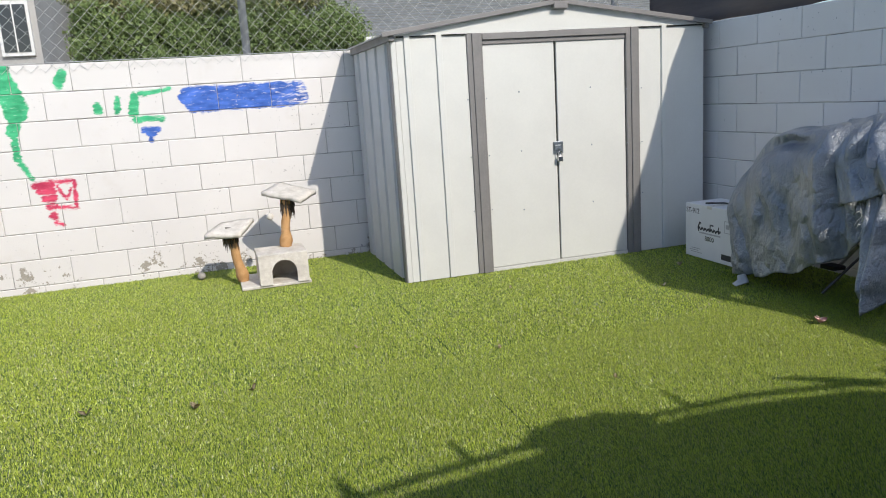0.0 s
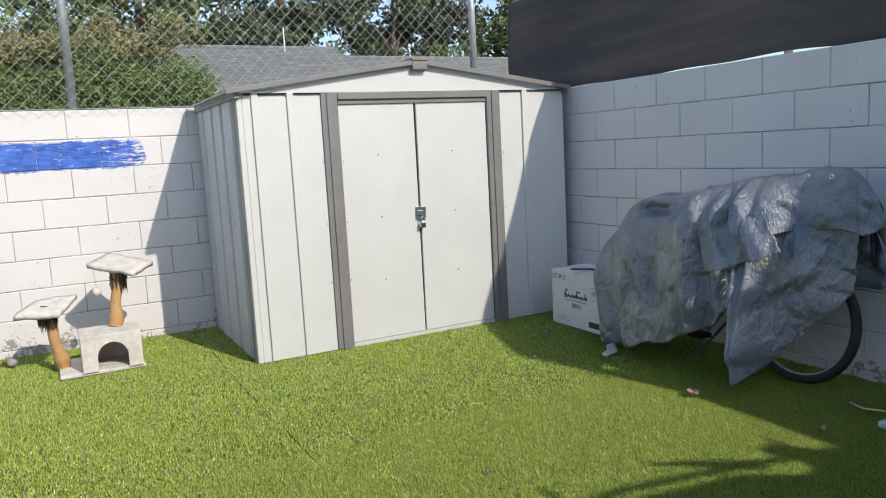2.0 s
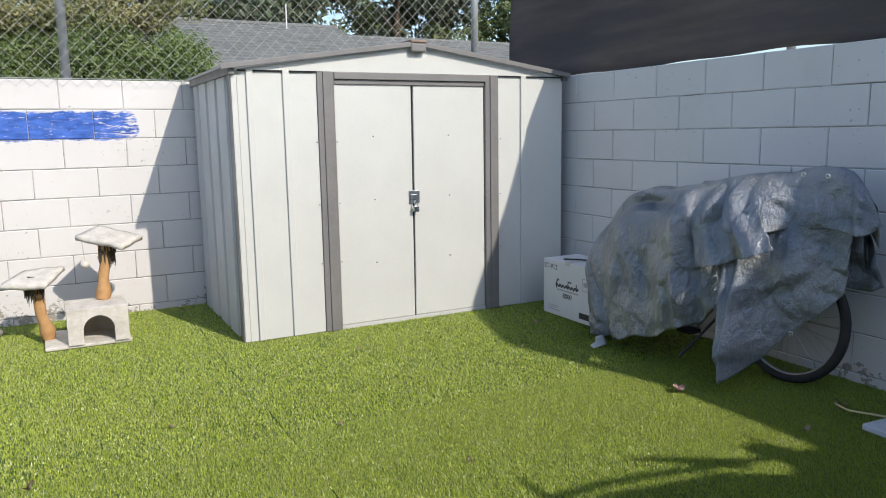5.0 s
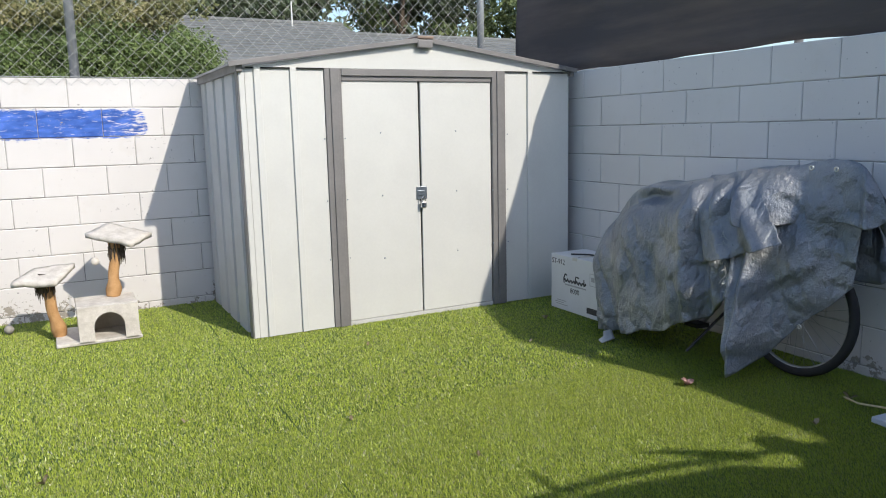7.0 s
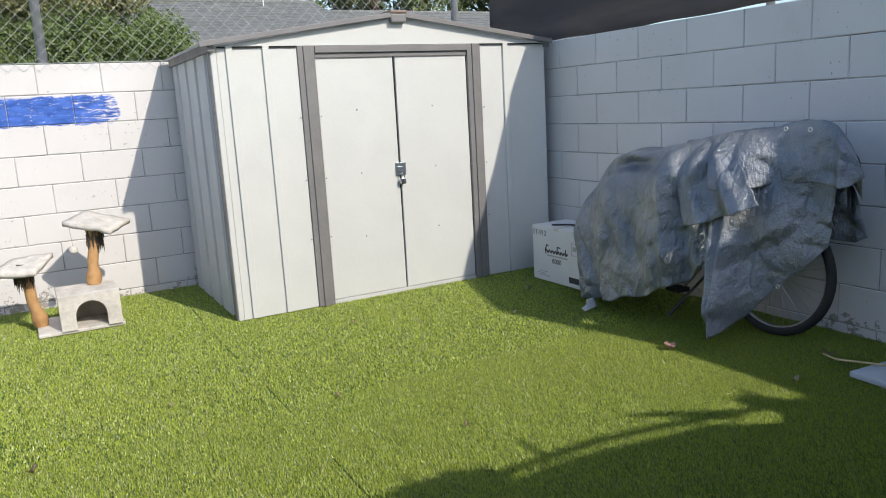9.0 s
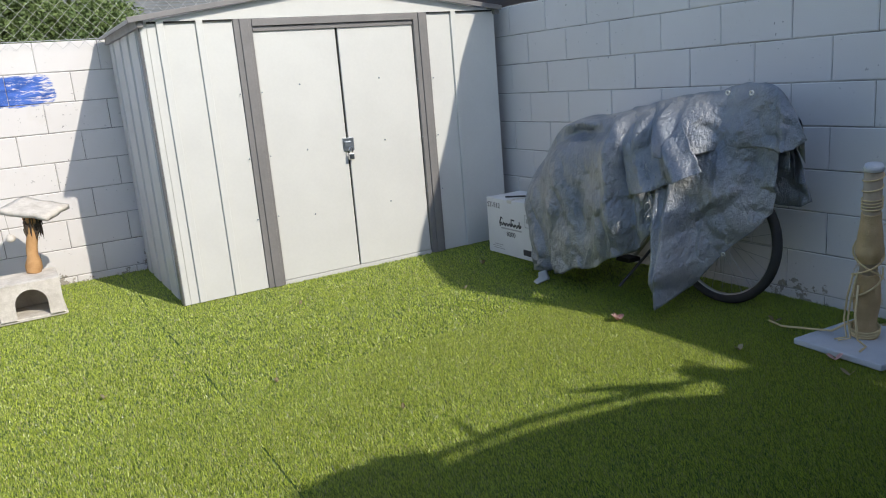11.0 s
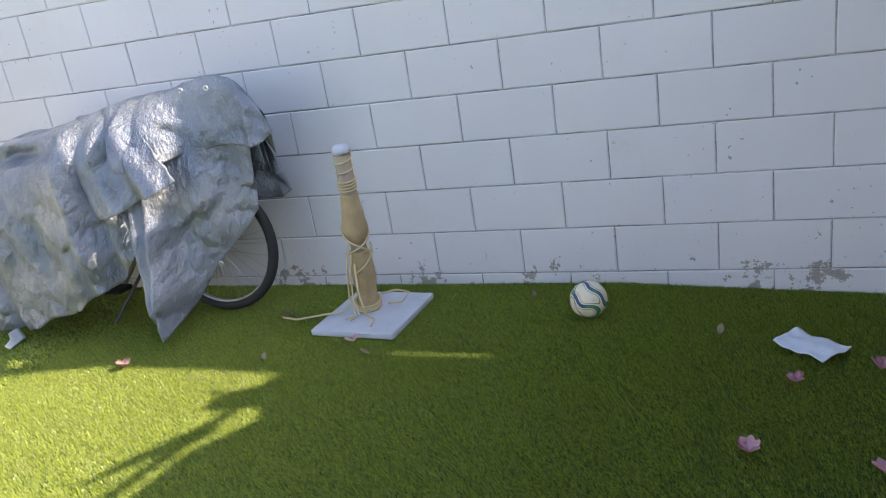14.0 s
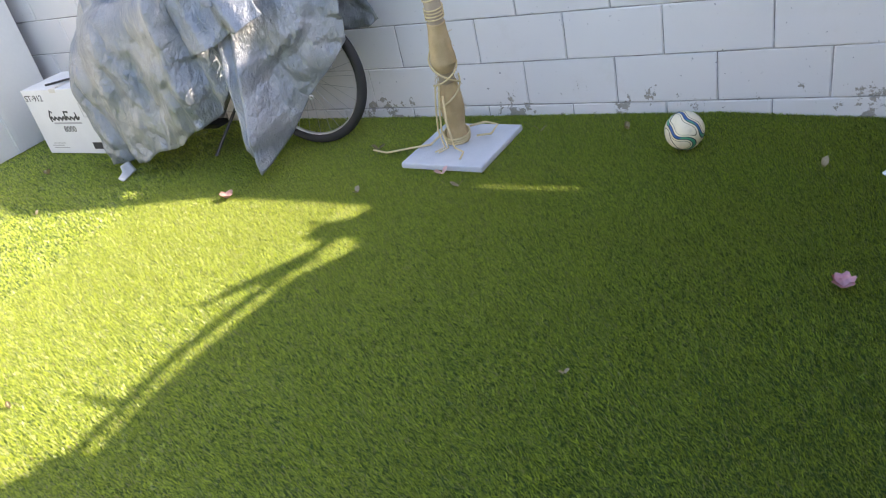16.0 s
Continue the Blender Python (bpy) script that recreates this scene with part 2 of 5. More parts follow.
def concrete_material():
    m = Mat("patio_concrete", (0.4, 0.38, 0.35), 0.85)
    x, y, z = m.xyz()
    broad, mid, fine = m.noise(1.6, 4), m.noise(7.0, 6, 0.7, (1, 1.8, 1)), m.noise(140.0, 3)
    col = m.mix(m.ramp(broad, 0.35, 0.65), (0.47, 0.44, 0.40), (0.33, 0.315, 0.295))
    col = m.mix(m.ramp(mid, 0.50, 0.62, 0.0, 0.8), col, (0.20, 0.195, 0.19))
    col = m.mix(m.ramp(m.noise(4.0, 7, 0.75), 0.60, 0.68, 0.0, 0.7), col, (0.55, 0.54, 0.52))
    col = m.mix(m.math("MULTIPLY", m.random(), 0.5), col, (0.11, 0.105, 0.10))
    col = m.mix(m.ramp(fine, 0.55, 0.75, 0.0, 0.5), col, (0.2, 0.19, 0.18))
    m.set("Base Color", col)
    m.set("Roughness", m.ramp(mid, 0.3, 0.7, 0.65, 0.9))
    m.bump(m.math("ADD", fine, mid), 0.35, 0.004)
    return m.m


concrete = concrete_material()


def ground_and_patio():
    verts, faces, nx, ny = [], [], 24, 24
    for j in range(ny + 1):
        for i in range(nx + 1):
            x = -3.1 + 7.1 * i / nx
            e = turf_edge(x)
            y = e + (7.42 - e) * (j / ny) ** 1.5
            verts.append((x, y, turf_z(y) - 0.009))
    faces = [(j * (nx + 1) + i, j * (nx + 1) + i + 1, (j + 1) * (nx + 1) + i + 1, (j + 1) * (nx + 1) + i) for j in range(ny) for i in range(nx)]
    me = bpy.data.meshes.new("lawn")
    me.from_pydata(verts, [], faces)
    me.materials.append(turf_base.m)
    tagged(new("lawn", me), "bright green artificial turf with a straight seam", "artificial turf", kind="structure")
    patio = thing("patio", "stained grey concrete patio slabs with cut joints", "patio", (0, 0, 0), kind="structure")
    for x0, x1, y0, y1 in ((2.2, 4.0, 0.455, 1.3), (-3.1, 2.192, 0.455, 1.4), (2.2, 4.0, -1.6, 0.447), (-0.4, 2.192, -1.6, 0.447), (-3.1, -0.408, -1.6, 0.447), (1.6, 4.0, -5.0, -1.608), (-3.1, 1.592, -5.0, -1.608)):
        part("slab", boxed(x0, x1, y0, y1, GROUND - 0.05, GROUND, bevel=0.004), concrete, patio)


ground_and_patio()


def blades():
    """The pile of the turf, one short leaf a triangle, set in rows with a seam left open."""
    rng = np.random.default_rng(3)
    n = 1800000
    x = rng.uniform(-2.2, 4.0, n)
    near = rng.random(n) < 0.75
    y = np.where(near, rng.uniform(0.9, 4.6, n), rng.uniform(4.6, 7.42, n))
    x = np.where(near, np.maximum(x, rng.uniform(-1.3, 4.0, n)), x)
    edge = 1.02 + 0.085 * (3.83 - x)
    keep = (y > edge + rng.uniform(0, 0.03, n)) & (np.abs(x - 1.322 - 0.006 * np.sin(3 * y)) > 0.0012 + 0.0035 * (np.sin(7.0 * y) > 0.1)) & ~((x > 1.52) & (x < 3.9) & (y > 6.16))
    x, y = x[keep], y[keep]
    n = len(x)
    z = -0.065 * np.clip((2.2 - y) / 1.15, 0, 1) - 0.009
    a = rng.normal(0.0, 0.55, n)
    length = rng.uniform(0.009, 0.017, n)
    w = np.where(y < 3.2, 0.0017, np.where(y < 4.6, 0.0020, 0.0029)) * rng.uniform(0.8, 1.3, n)
    lean = rng.normal(0.58, 0.30, n)
    b = rng.normal(1.7, 0.7, n)
    dx, dy, dz = np.cos(b) * np.sin(lean) * length, np.sin(b) * np.sin(lean) * length, np.cos(lean) * length
    co = np.empty((n, 3, 3))
    co[:, 0] = np.stack([x - np.cos(a) * w, y - np.sin(a) * w, z], 1)
    co[:, 1] = np.stack([x + np.cos(a) * w, y + np.sin(a) * w, z], 1)
    co[:, 2] = np.stack([x + dx, y + dy, z + dz], 1)
    me = bpy.data.meshes.new("turf_pile")
    me.vertices.add(3 * n)
    me.vertices.foreach_set("co", co.ravel())
    me.loops.add(3 * n)
    me.loops.foreach_set("vertex_index", np.arange(3 * n, dtype=np.int32))
    me.polygons.add(n)
    me.polygons.foreach_set("loop_start", np.arange(0, 3 * n, 3, dtype=np.int32))
    me.update(calc_edges=True)
    me.materials.append(blade_material())
    tagged(new("turf_pile", me), "short green plastic blades of the lawn", "artificial turf", kind="stuff")


blades()

# ---- walls ----
R, G0 = 0.2032, 0.045
TOP = G0 + 8 * R
NY, EX = 7.42, 4.0


def block_mesh(name, w, h, mat):
    """One block's face: a slab with chamfered front edges; x across, z up, its face towards -y."""
    d, c = 0.05, 0.004
    me = bpy.data.meshes.new(name)
    fr = [(-w / 2 + c, 0, c), (w / 2 - c, 0, c), (w / 2 - c, 0, h - c), (-w / 2 + c, 0, h - c)]
    md = [(-w / 2, c, 0), (w / 2, c, 0), (w / 2, c, h), (-w / 2, c, h)]
    bk = [(-w / 2, d, 0), (w / 2, d, 0), (w / 2, d, h), (-w / 2, d, h)]
    faces = [(0, 1, 2, 3)] + [(i, 4 + i, 4 + (i + 1) % 4, (i + 1) % 4) for i in range(4)] + [(4 + i, 8 + i, 8 + (i + 1) % 4, 4 + (i + 1) % 4) for i in range(4)]
    me.from_pydata(fr + md + bk, [], [f[::-1] for f in faces])
    me.materials.append(mat)
    return me


def block_wall(name, label, along0, along1, offset, place, mat, turn):
    """A wall of 16 x 8 inch blocks laid in running bond. place(s) gives the point on its face at s along it."""
    wall = thing(name, label, "wall", (0, 0, 0), kind="structure")
    gap, cache, rng = 0.0048, {}, random.Random(name)
    for c in range(0, 9):
        off = offset if c % 2 == 0 else offset + R
        z0 = G0 + (c - 1) * R
        s = off - math.ceil((off - along0) / (2 * R)) * 2 * R
        while s < along1 - 0.01:
            a, b = max(s, along0), min(s + 2 * R, along1)
            if b - a > 0.03:
                w = round(b - a - gap, 3)
                if w not in cache:
                    cache[w] = block_mesh("block", w, R - gap, mat)
                ob = new("block", cache[w])
                px, py = place((a + b) / 2, rng.uniform(-0.0015, 0.0015))
                ob.matrix_basis = pose(px, py, z0 + gap / 2, rng.uniform(-0.25, 0.25), rng.uniform(-0.12, 0.12), turn + rng.uniform(-0.2, 0.2))
                ob.parent = wall
            s += 2 * R
    return wall


def walls():
    north = block_wall("wall_north", "white painted concrete block wall with childish paint strokes", -3.1, 4.0, 1.034, lambda s, j: (s, NY + j), north_paint, 0)
    part("mortar", boxed(-3.1, 4.2, NY + 0.007, NY + 0.20, -0.2, TOP - 0.004), mortar, north)
    east = block_wall("wall_east", "white painted concrete block wall, chipped near the ground", -5.0, NY, 2.0, lambda s, j: (EX + j, s), east_paint, -90)
    part("mortar", boxed(EX + 0.007, EX + 0.20, -5.0, NY + 0.007, -0.2, TOP - 0.004), mortar, east)
    tagged(part("wall_west", boxed(-3.3, -3.1, -5.0, NY + 0.2, -0.2, TOP), plain_paint), "plain white painted wall closing the yard", "wall", kind="structure")
    tagged(part("wall_south", boxed(-3.3, 4.2, -5.2, -5.0, -0.2, 2.4), plain_paint), "plain white painted house wall closing the yard", "wall", kind="structure")


walls()

# ---- shed ----
shed_white = simple("shed_white_paint", (0.675, 0.68, 0.65), (0.615, 0.62, 0.595), 0.42, scale=2.5, grain=60, bump=0.05, dist=0.001).m
shed_grey = simple("shed_grey_paint", (0.235, 0.225, 0.22), (0.185, 0.18, 0.178), 0.45, scale=5, grain=80, bump=0.06, dist=0.001).m
shed_side_white = simple("shed_side_paint", (0.62, 0.62, 0.61), (0.54, 0.54, 0.53), 0.45, scale=3, grain=60, bump=0.06, dist=0.001).m
steel = simple("dull_steel", (0.36, 0.40, 0.44), (0.25, 0.29, 0.33), 0.35, 0.9, scale=30, grain=200).m
chrome = simple("bright_steel", (0.7, 0.7, 0.7), (0.55, 0.55, 0.55), 0.2, 1.0, scale=30, grain=200).m
# near-black colour standing in for the shade in the shed's gaps
gap_shade = simple("painted_gap_shade", (0.03, 0.03, 0.03), (0.02, 0.02, 0.02), 0.9).m

SX0, SX1, SY0, SY1, SH, SP = 1.51, 3.925, 6.13, 7.36, 1.655, 1.835


def profile_sheet(pts, z0, z1, thick=0.003):
    """A folded sheet: a line of (x, y) points drawn up from z0 to z1, with thickness."""
    bm = bmesh.new()
    out = [[bm.verts.new((x + d, y, z)) for x, y in pts] for d in (0.0, thick) for z in (z0, z1)]
    for i in range(len(pts) - 1):
        for a, b in ((out[0], out[1]), (out[2], out[3]), (out[0], out[2]), (out[1], out[3])):
            bm.faces.new((a[i], a[i + 1], b[i + 1], b[i]))
    for i in (0, len(pts) - 1):
        bm.faces.new((out[0][i], out[1][i], out[3][i], out[2][i]))
    return bm


def shed():
    s = thing("garden_shed", "white metal garden shed with grey trim and a padlocked double door", "shed", (SX0, SY0, 0))
    inv = Matrix.Translation((-SX0, -SY0, 0))

    def p(name, bm, mat, parent=s, label="", smooth=False):
        if parent is s:
            bmesh.ops.transform(bm, verts=bm.verts, matrix=inv)
        return part(name, bm, mat, parent, label, smooth)

    for a, b, ribs in ((SX0 + 0.036, 2.034, (1.618, 1.838)), (3.356, SX1 - 0.01, (3.565,))):
        bm = boxed(a, b, SY0, SY0 + 0.012, 0.0, SH - 0.002, bevel=0.001)
        p("front_panel", bm, shed_white)
        for r in ribs:
            p("rib", boxed(r - 0.02, r + 0.02, SY0 - 0.017, SY0 - 0.0005, 0.003, SH + 0.004, bevel=0.002), shed_white)
    p("corner_trim", boxed(SX0, SX0 + 0.034, SY0 - 0.004, SY0 + 0.03, 0.0, SH, bevel=0.003), shed_white)
    p("corner_trim", boxed(SX0 - 0.007, SX0 - 0.002, SY0 + 0.002, SY0 + 0.075, 0.0, SH, bevel=0.001), shed_grey)
    # ribbed sides
    for x, sign in ((SX0, -1), (SX1, 1)):
        pts, y = [(x, SY0 + 0.03)], SY0 + 0.10
        while y < SY1 - 0.10:
            pts += [(x, y), (x + 0.04 * -sign, y + 0.012), (x + 0.04 * -sign, y + 0.052), (x, y + 0.078)]
            y += 0.305
        pts.append((x, SY1))
        p("side_panel", profile_sheet(pts, 0.0, SH), shed_side_white)
        p("eave_trim", boxed(x - 0.02, x + 0.02, SY0 - 0.03, SY1 + 0.02, SH - 0.03, SH + 0.03, bevel=0.004), shed_grey)
    p("back_panel", boxed(SX0 + 0.03, SX1 - 0.03, SY1 - 0.004, SY1, 0.0, SH), shed_white)
    # door frame
    for a, b in ((2.035, 2.145), (3.25, 3.355)):
        bm = boxed(a, b, SY0 - 0.014, SY0 + 0.02, 0.0, SH, bevel=0.003)
        box(bm, a + 0.035, b - 0.02, SY0 - 0.024, SY0 - 0.012, 0.0, SH, bevel=0.003)
        p("door_jamb", bm, shed_grey)
    bm = boxed(2.146, 3.249, SY0 - 0.02, SY0 + 0.03, SH - 0.045, SH - 0.003, bevel=0.003)
    box(bm, 2.15, 3.245, SY0 - 0.004, SY0 + 0.02, SH - 0.075, SH - 0.047, bevel=0.002)
    p("door_track", bm, shed_grey)
    # dark strips in place of the shade line under the gable
    for a, b in ((SX0 + 0.04, 2.03), (3.36, SX1 - 0.03)):
        p("header_shade_strip", boxed(a, b, SY0 - 0.012, SY0 - 0.003, SH - 0.009, SH + 0.003), gap_shade)
    p("sill", boxed(2.146, 3.249, SY0 + 0.004, SY0 + 0.05, -0.01, 0.02, bevel=0.002), shed_side_white)
    for name, a, b in (("door", 2.15, 2.687), ("door", 2.703, 3.247)):
        door = p(name, boxed(a, b, SY0 + 0.008, SY0 + 0.028, 0.022, SH - 0.05, bevel=0.006), shed_white)
        door.name = "door"
        for v in door.data.vertices:
            if abs(v.co.x - (2.703 - SX0)) < 0.02:
                v.co.x -= 0.011 * (1 - v.co.z / SH)
        for z in (0.42, 0.84, 1.25):
            bm = bmesh.new()
            bmesh.ops.create_uvsphere(bm, u_segments=8, v_segments=5, radius=0.006, matrix=Matrix.Translation(((a + b) / 2 - SX0 - 0.01, 0.008, z)))
            part("rivet", bm, steel, door)
    # dark backing painted as the shade between the doors
    p("door_gap_shade", boxed(2.687, 2.703, SY0 + 0.025, SY0 + 0.035, 0.02, SH - 0.05), gap_shade)
    hasp = p("hasp", boxed(2.655, 2.73, SY0 - 0.004, SY0 + 0.006, 0.80, 0.885, bevel=0.002), steel, label="galvanised steel hasp")
    part("hasp_strap", boxed(2.66 - SX0, 2.705 - SX0, -0.012, -0.005, 0.825, 0.86, bevel=0.002), steel, hasp)
    lock = p("padlock", boxed(2.672, 2.712, SY0 - 0.035, SY0 - 0.015, 0.742, 0.785, bevel=0.006), chrome, label="small chrome padlock")
    part("shackle", tubed([(2.68 - SX0, -0.025, 0.785), (2.68 - SX0, -0.025, 0.81), (2.692 - SX0, -0.025, 0.822), (2.704 - SX0, -0.025, 0.81), (2.704 - SX0, -0.025, 0.785)], 0.004, 8), chrome, lock)
    # gable and roof
    mid = (SX0 + SX1) / 2
    bm = bmesh.new()
    for y in (SY0 - 0.016, SY0 - 0.006):
        bm.verts.new((SX0 + 0.02, y, SH)), bm.verts.new((SX1 - 0.02, y, SH)), bm.verts.new((mid, y, SP))
    bm.verts.ensure_lookup_table()
    v = bm.verts
    for f in ((0, 1, 2), (5, 4, 3), (0, 3, 4, 1), (1, 4, 5, 2), (2, 5, 3, 0)):
        bm.faces.new([v[i] for i in f])
    p("gable", bm, shed_white)
    for sx, ex in ((SX0 - 0.075, mid), (SX1 + 0.03, mid)):
        bm = bmesh.new()
        n = 7
        for k in range(n):
            for j, y in enumerate((SY0 - 0.05, SY1 + 0.03)):
                t = k / (n - 1)
                bm.verts.new((sx + (ex - sx) * t, y, SH + 0.012 + (SP - SH) * t))
        bm.verts.ensure_lookup_table()
        for k in range(n - 1):
            bm.faces.new([bm.verts[i] for i in (2 * k, 2 * k + 1, 2 * k + 3, 2 * k + 2)])
        bmesh.ops.solidify(bm, geom=bm.faces[:], thickness=0.003)
        p("roof_sheet", bm, shed_side_white)
        bm = bmesh.new()
        slope = math.atan2(SP - SH, abs(ex - sx)) * (1 if ex > sx else -1)
        box(bm, -abs(ex - sx) / 2, abs(ex - sx) / 2, -0.006, 0.006, -0.019, 0.012, bevel=0.003, m=Matrix.Translation(((sx + ex) / 2, SY0 - 0.055, SH + 0.012 + (SP - SH) / 2)) @ Matrix.Rotation(-slope, 4, "Y"))
        p("roof_edge_trim", bm, shed_grey)
    p("ridge_cap", boxed(mid - 0.06, mid + 0.06, SY0 - 0.07, SY1 + 0.04, SP + 0.012, SP + 0.03, bevel=0.006), simple("rusty_cap", (0.30, 0.22, 0.17), (0.2, 0.14, 0.11), 0.7).m, label="brownish rusted ridge cap")
    p("ridge_clip", boxed(mid - 0.055, mid + 0.055, SY0 - 0.066, SY0 - 0.02, SP - 0.045, SP + 0.008, bevel=0.008), shed_grey)
    # screws on panels
    for x in (2.02, 2.155, 3.245, 3.37):
        for z in (0.45, 0.83, 1.22):
            bm = bmesh.new()
            bmesh.ops.create_uvsphere(bm, u_segments=6, v_segments=4, radius=0.005, matrix=Matrix.Translation((x - SX0, -0.014, z)))
            part("screw", bm, steel, s)


shed()

# ---- chain-link fence on the north wall ----
galv = simple("galvanised_wire", (0.46, 0.47, 0.46), (0.34, 0.35, 0.35), 0.5, 0.3, scale=6, grain=60).m
galv_post = simple("galvanised_post", (0.42, 0.44, 0.46), (0.32, 0.34, 0.36), 0.45, 0.6, scale=4, grain=90).m


def chain_link():
    f = thing("chain_link_fence", "galvanised chain-link fence standing on the block wall", "fence", (0.69, 7.5, TOP))
    o = Vector((0.69, 7.5, TOP))
    for x in (-2.6, 0.69, 3.99):
        part("post", tubed([Vector((x, 7.52, TOP - 0.05)) - o, Vector((x, 7.52, 3.25)) - o], 0.031, 12), galv_post, f, smooth=True)
        part("post_cap", tubed([Vector((x, 7.52, 3.25)) - o, Vector((x, 7.52, 3.28)) - o], [0.036, 0.02], 12), galv_post, f)
    part("top_rail", tubed([Vector((-3.1, 7.52, 3.2)) - o, Vector((4.2, 7.52, 3.2)) - o], 0.021, 10), galv_post, f, smooth=True)
    part("bottom_wire", tubed([Vector((-3.1, 7.432, TOP + 0.012)) - o, Vector((0.5, 7.43, TOP + 0.006)) - o, Vector((4.1, 7.434, TOP + 0.01)) - o], 0.0028, 6), galv, f)
    P, half, r = 0.094, 0.047, 0.0013
    verts, faces = [], []
    n = int(7.2 / P)
    rows = int((3.2 - TOP + 0.055) / half)
    for i in range(n):
        x0 = -3.1 + i * P
        for sgn in (1,):
            base = len(verts)
            for k in range(rows + 1):
                x = x0 + (half if k % 2 else -0.0) + (0.0015 if k % 2 else -0.0015)
                z = TOP - 0.055 + k * half + 0.006 * math.sin(x * 2.3)
                y = 7.438 + (0.0025 if k % 2 else -0.0025) + 0.012 * math.sin(x * 1.1 + z) - (0.036 if k < 2 else 0.0)
                for dx, dy in ((r, r), (-r, r), (-r, -r), (r, -r)):
                    verts.append((x + dx - o.x, y + dy - o.y, z - o.z))
            for k in range(rows):
                a, b = base + 4 * k, base + 4 * k + 4
                for q in range(4):
                    faces.append((a + q, a + (q + 1) % 4, b + (q + 1) % 4, b + q))
            # the same strand, mirrored, closes the diamonds
            base = len(verts)
            for k in range(rows + 1):
                x = x0 - (half if k % 2 else 0.0) - (0.0015 if k % 2 else -0.0015)
                z = TOP - 0.055 + k * half + 0.006 * math.sin(x * 2.3)
                y = 7.438 - (0.0025 if k % 2 else -0.0025) + 0.012 * math.sin(x * 1.1 + z) - (0.036 if k < 2 else 0.0)
                for dx, dy in ((r, r), (-r, r), (-r, -r), (r, -r)):
                    verts.append((x + dx - o.x, y + dy - o.y, z - o.z))
            for k in range(rows):
                a, b = base + 4 * k, base + 4 * k + 4
                for q in range(4):
                    faces.append((a + q, a + (q + 1) % 4, b + (q + 1) % 4, b + q))
    me = bpy.data.meshes.new("wire_mesh")
    me.from_pydata(verts, [], faces)
    me.materials.append(galv)
    ob = new("wire_mesh", me)
    ob.parent = f
    ob["kind"] = "stuff"


chain_link()


# ---- shade screen on the east wall ----
def screen_material():
    m = Mat("shade_cloth", (0.04, 0.032, 0.03), 0.85)
    wv = m.noise(3.0, 5, 0.6, (1, 0.3, 2.5))
    col = m.mix(m.ramp(wv, 0.4, 0.7), (0.12, 0.106, 0.105), (0.22, 0.175, 0.155))
    m.set("Base Color", col)
    m.bump(m.noise(300.0, 2), 0.4, 0.002)
    tr = m.n("ShaderNodeBsdfTranslucent")
    tr.inputs[0].default_value = (0.13, 0.075, 0.05, 1)
    mx = m.n("ShaderNodeMixShader")
    mx.inputs[0].default_value = 0.25
    out = m.t.nodes["Material Output"]
    m.t.links.new(m.b.outputs[0], mx.inputs[1])
    m.t.links.new(tr.outputs[0], mx.inputs[2])
    m.t.links.new(mx.outputs[0], out.inputs[0])
    return m.m


def shade_screen():
    s = thing("shade_screen", "dark brown woven shade cloth stretched above the block wall", "shade screen", (4.06, 6.9, TOP))
    o = Vector((4.06, 6.9, TOP))
    ny, nz = 140, 14
    grid = []
    for i in range(ny + 1):
        y = 7.02 - i * (11.5 / ny)
        # out of view the top dips and the hem lifts to let sun through
        top = 2.43 + 0.012 * math.sin(y * 2.1) - 0.23 * math.exp(-(((y - 2.33) / 0.63) ** 8))
        bot = TOP + 0.005 + 0.008 * math.sin(y * 3.1) + 0.006 * math.sin(y * 7.7) + 0.295 * math.exp(-((y - 0.29) / 0.32) ** 6)
        col = []
        for k in range(nz + 1):
            t = k / nz
            x = 4.045 + 0.012 * math.sin(y * 4 + t * 5) + 0.01 * noise.noise((y * 2, t * 3, 1.0))
            col.append(Vector((x, y, bot + (top - bot) * t)) - o)
        grid.append(col)
    bm = shell(grid, (0.002, 0, 0))
    part("cloth", bm, screen_material(), s, smooth=True)
    # unseen strip added to narrow the sun stripe on the turf
    low = [[Vector((4.047, -0.2 + 0.1 * i, TOP - 0.01 + 0.065 * k)) - o for k in range(5)] for i in range(11)]
    part("stripe_mask", shell(low, (0.002, 0, 0)), screen_material(), s)
    # unseen sail, added only to slant the shadow edge on the lawn
    sail = [[Vector((4.075, 1.0 + 0.17 * t + (2.05 - 0.17 * t) * s, 2.46 + 0.54 * min(s, 1 - s) * (1 - t) + 0.74 * t * (1 - s))) - o for t in (0.0, 0.5, 1.0)] for s in (0.0, 0.5, 0.999)]
    bm = shell(sail, (0.003, 0, 0))
    part("shadow_sail", bm, screen_material(), s)
    for y in (7.0, 4.35, 1.7, -0.9, -3.6):
        part("post", tubed([Vector((4.10, y, TOP - 0.05)) - o, Vector((4.10, y, 2.30)) - o], 0.024, 10), galv_post, s, smooth=True)


shade_screen()

# ---- gazebo over the patio ----
charcoal = simple("charcoal_metal", (0.075, 0.071, 0.071), (0.056, 0.053, 0.053), 0.5, 0.0, scale=5, grain=90, bump=0.08).m
canopy = simple("tan_canopy", (0.5, 0.38, 0.28), (0.43, 0.32, 0.23), 0.9, scale=4, grain=200)
glow = canopy.n("ShaderNodeBsdfTranslucent")
glow.inputs[0].default_value = (0.55, 0.42, 0.30, 1)
blend = canopy.n("ShaderNodeMixShader")
blend.inputs[0].default_value = 0.12
canopy.t.links.new(canopy.b.outputs[0], blend.inputs[1])
canopy.t.links.new(glow.outputs[0], blend.inputs[2])
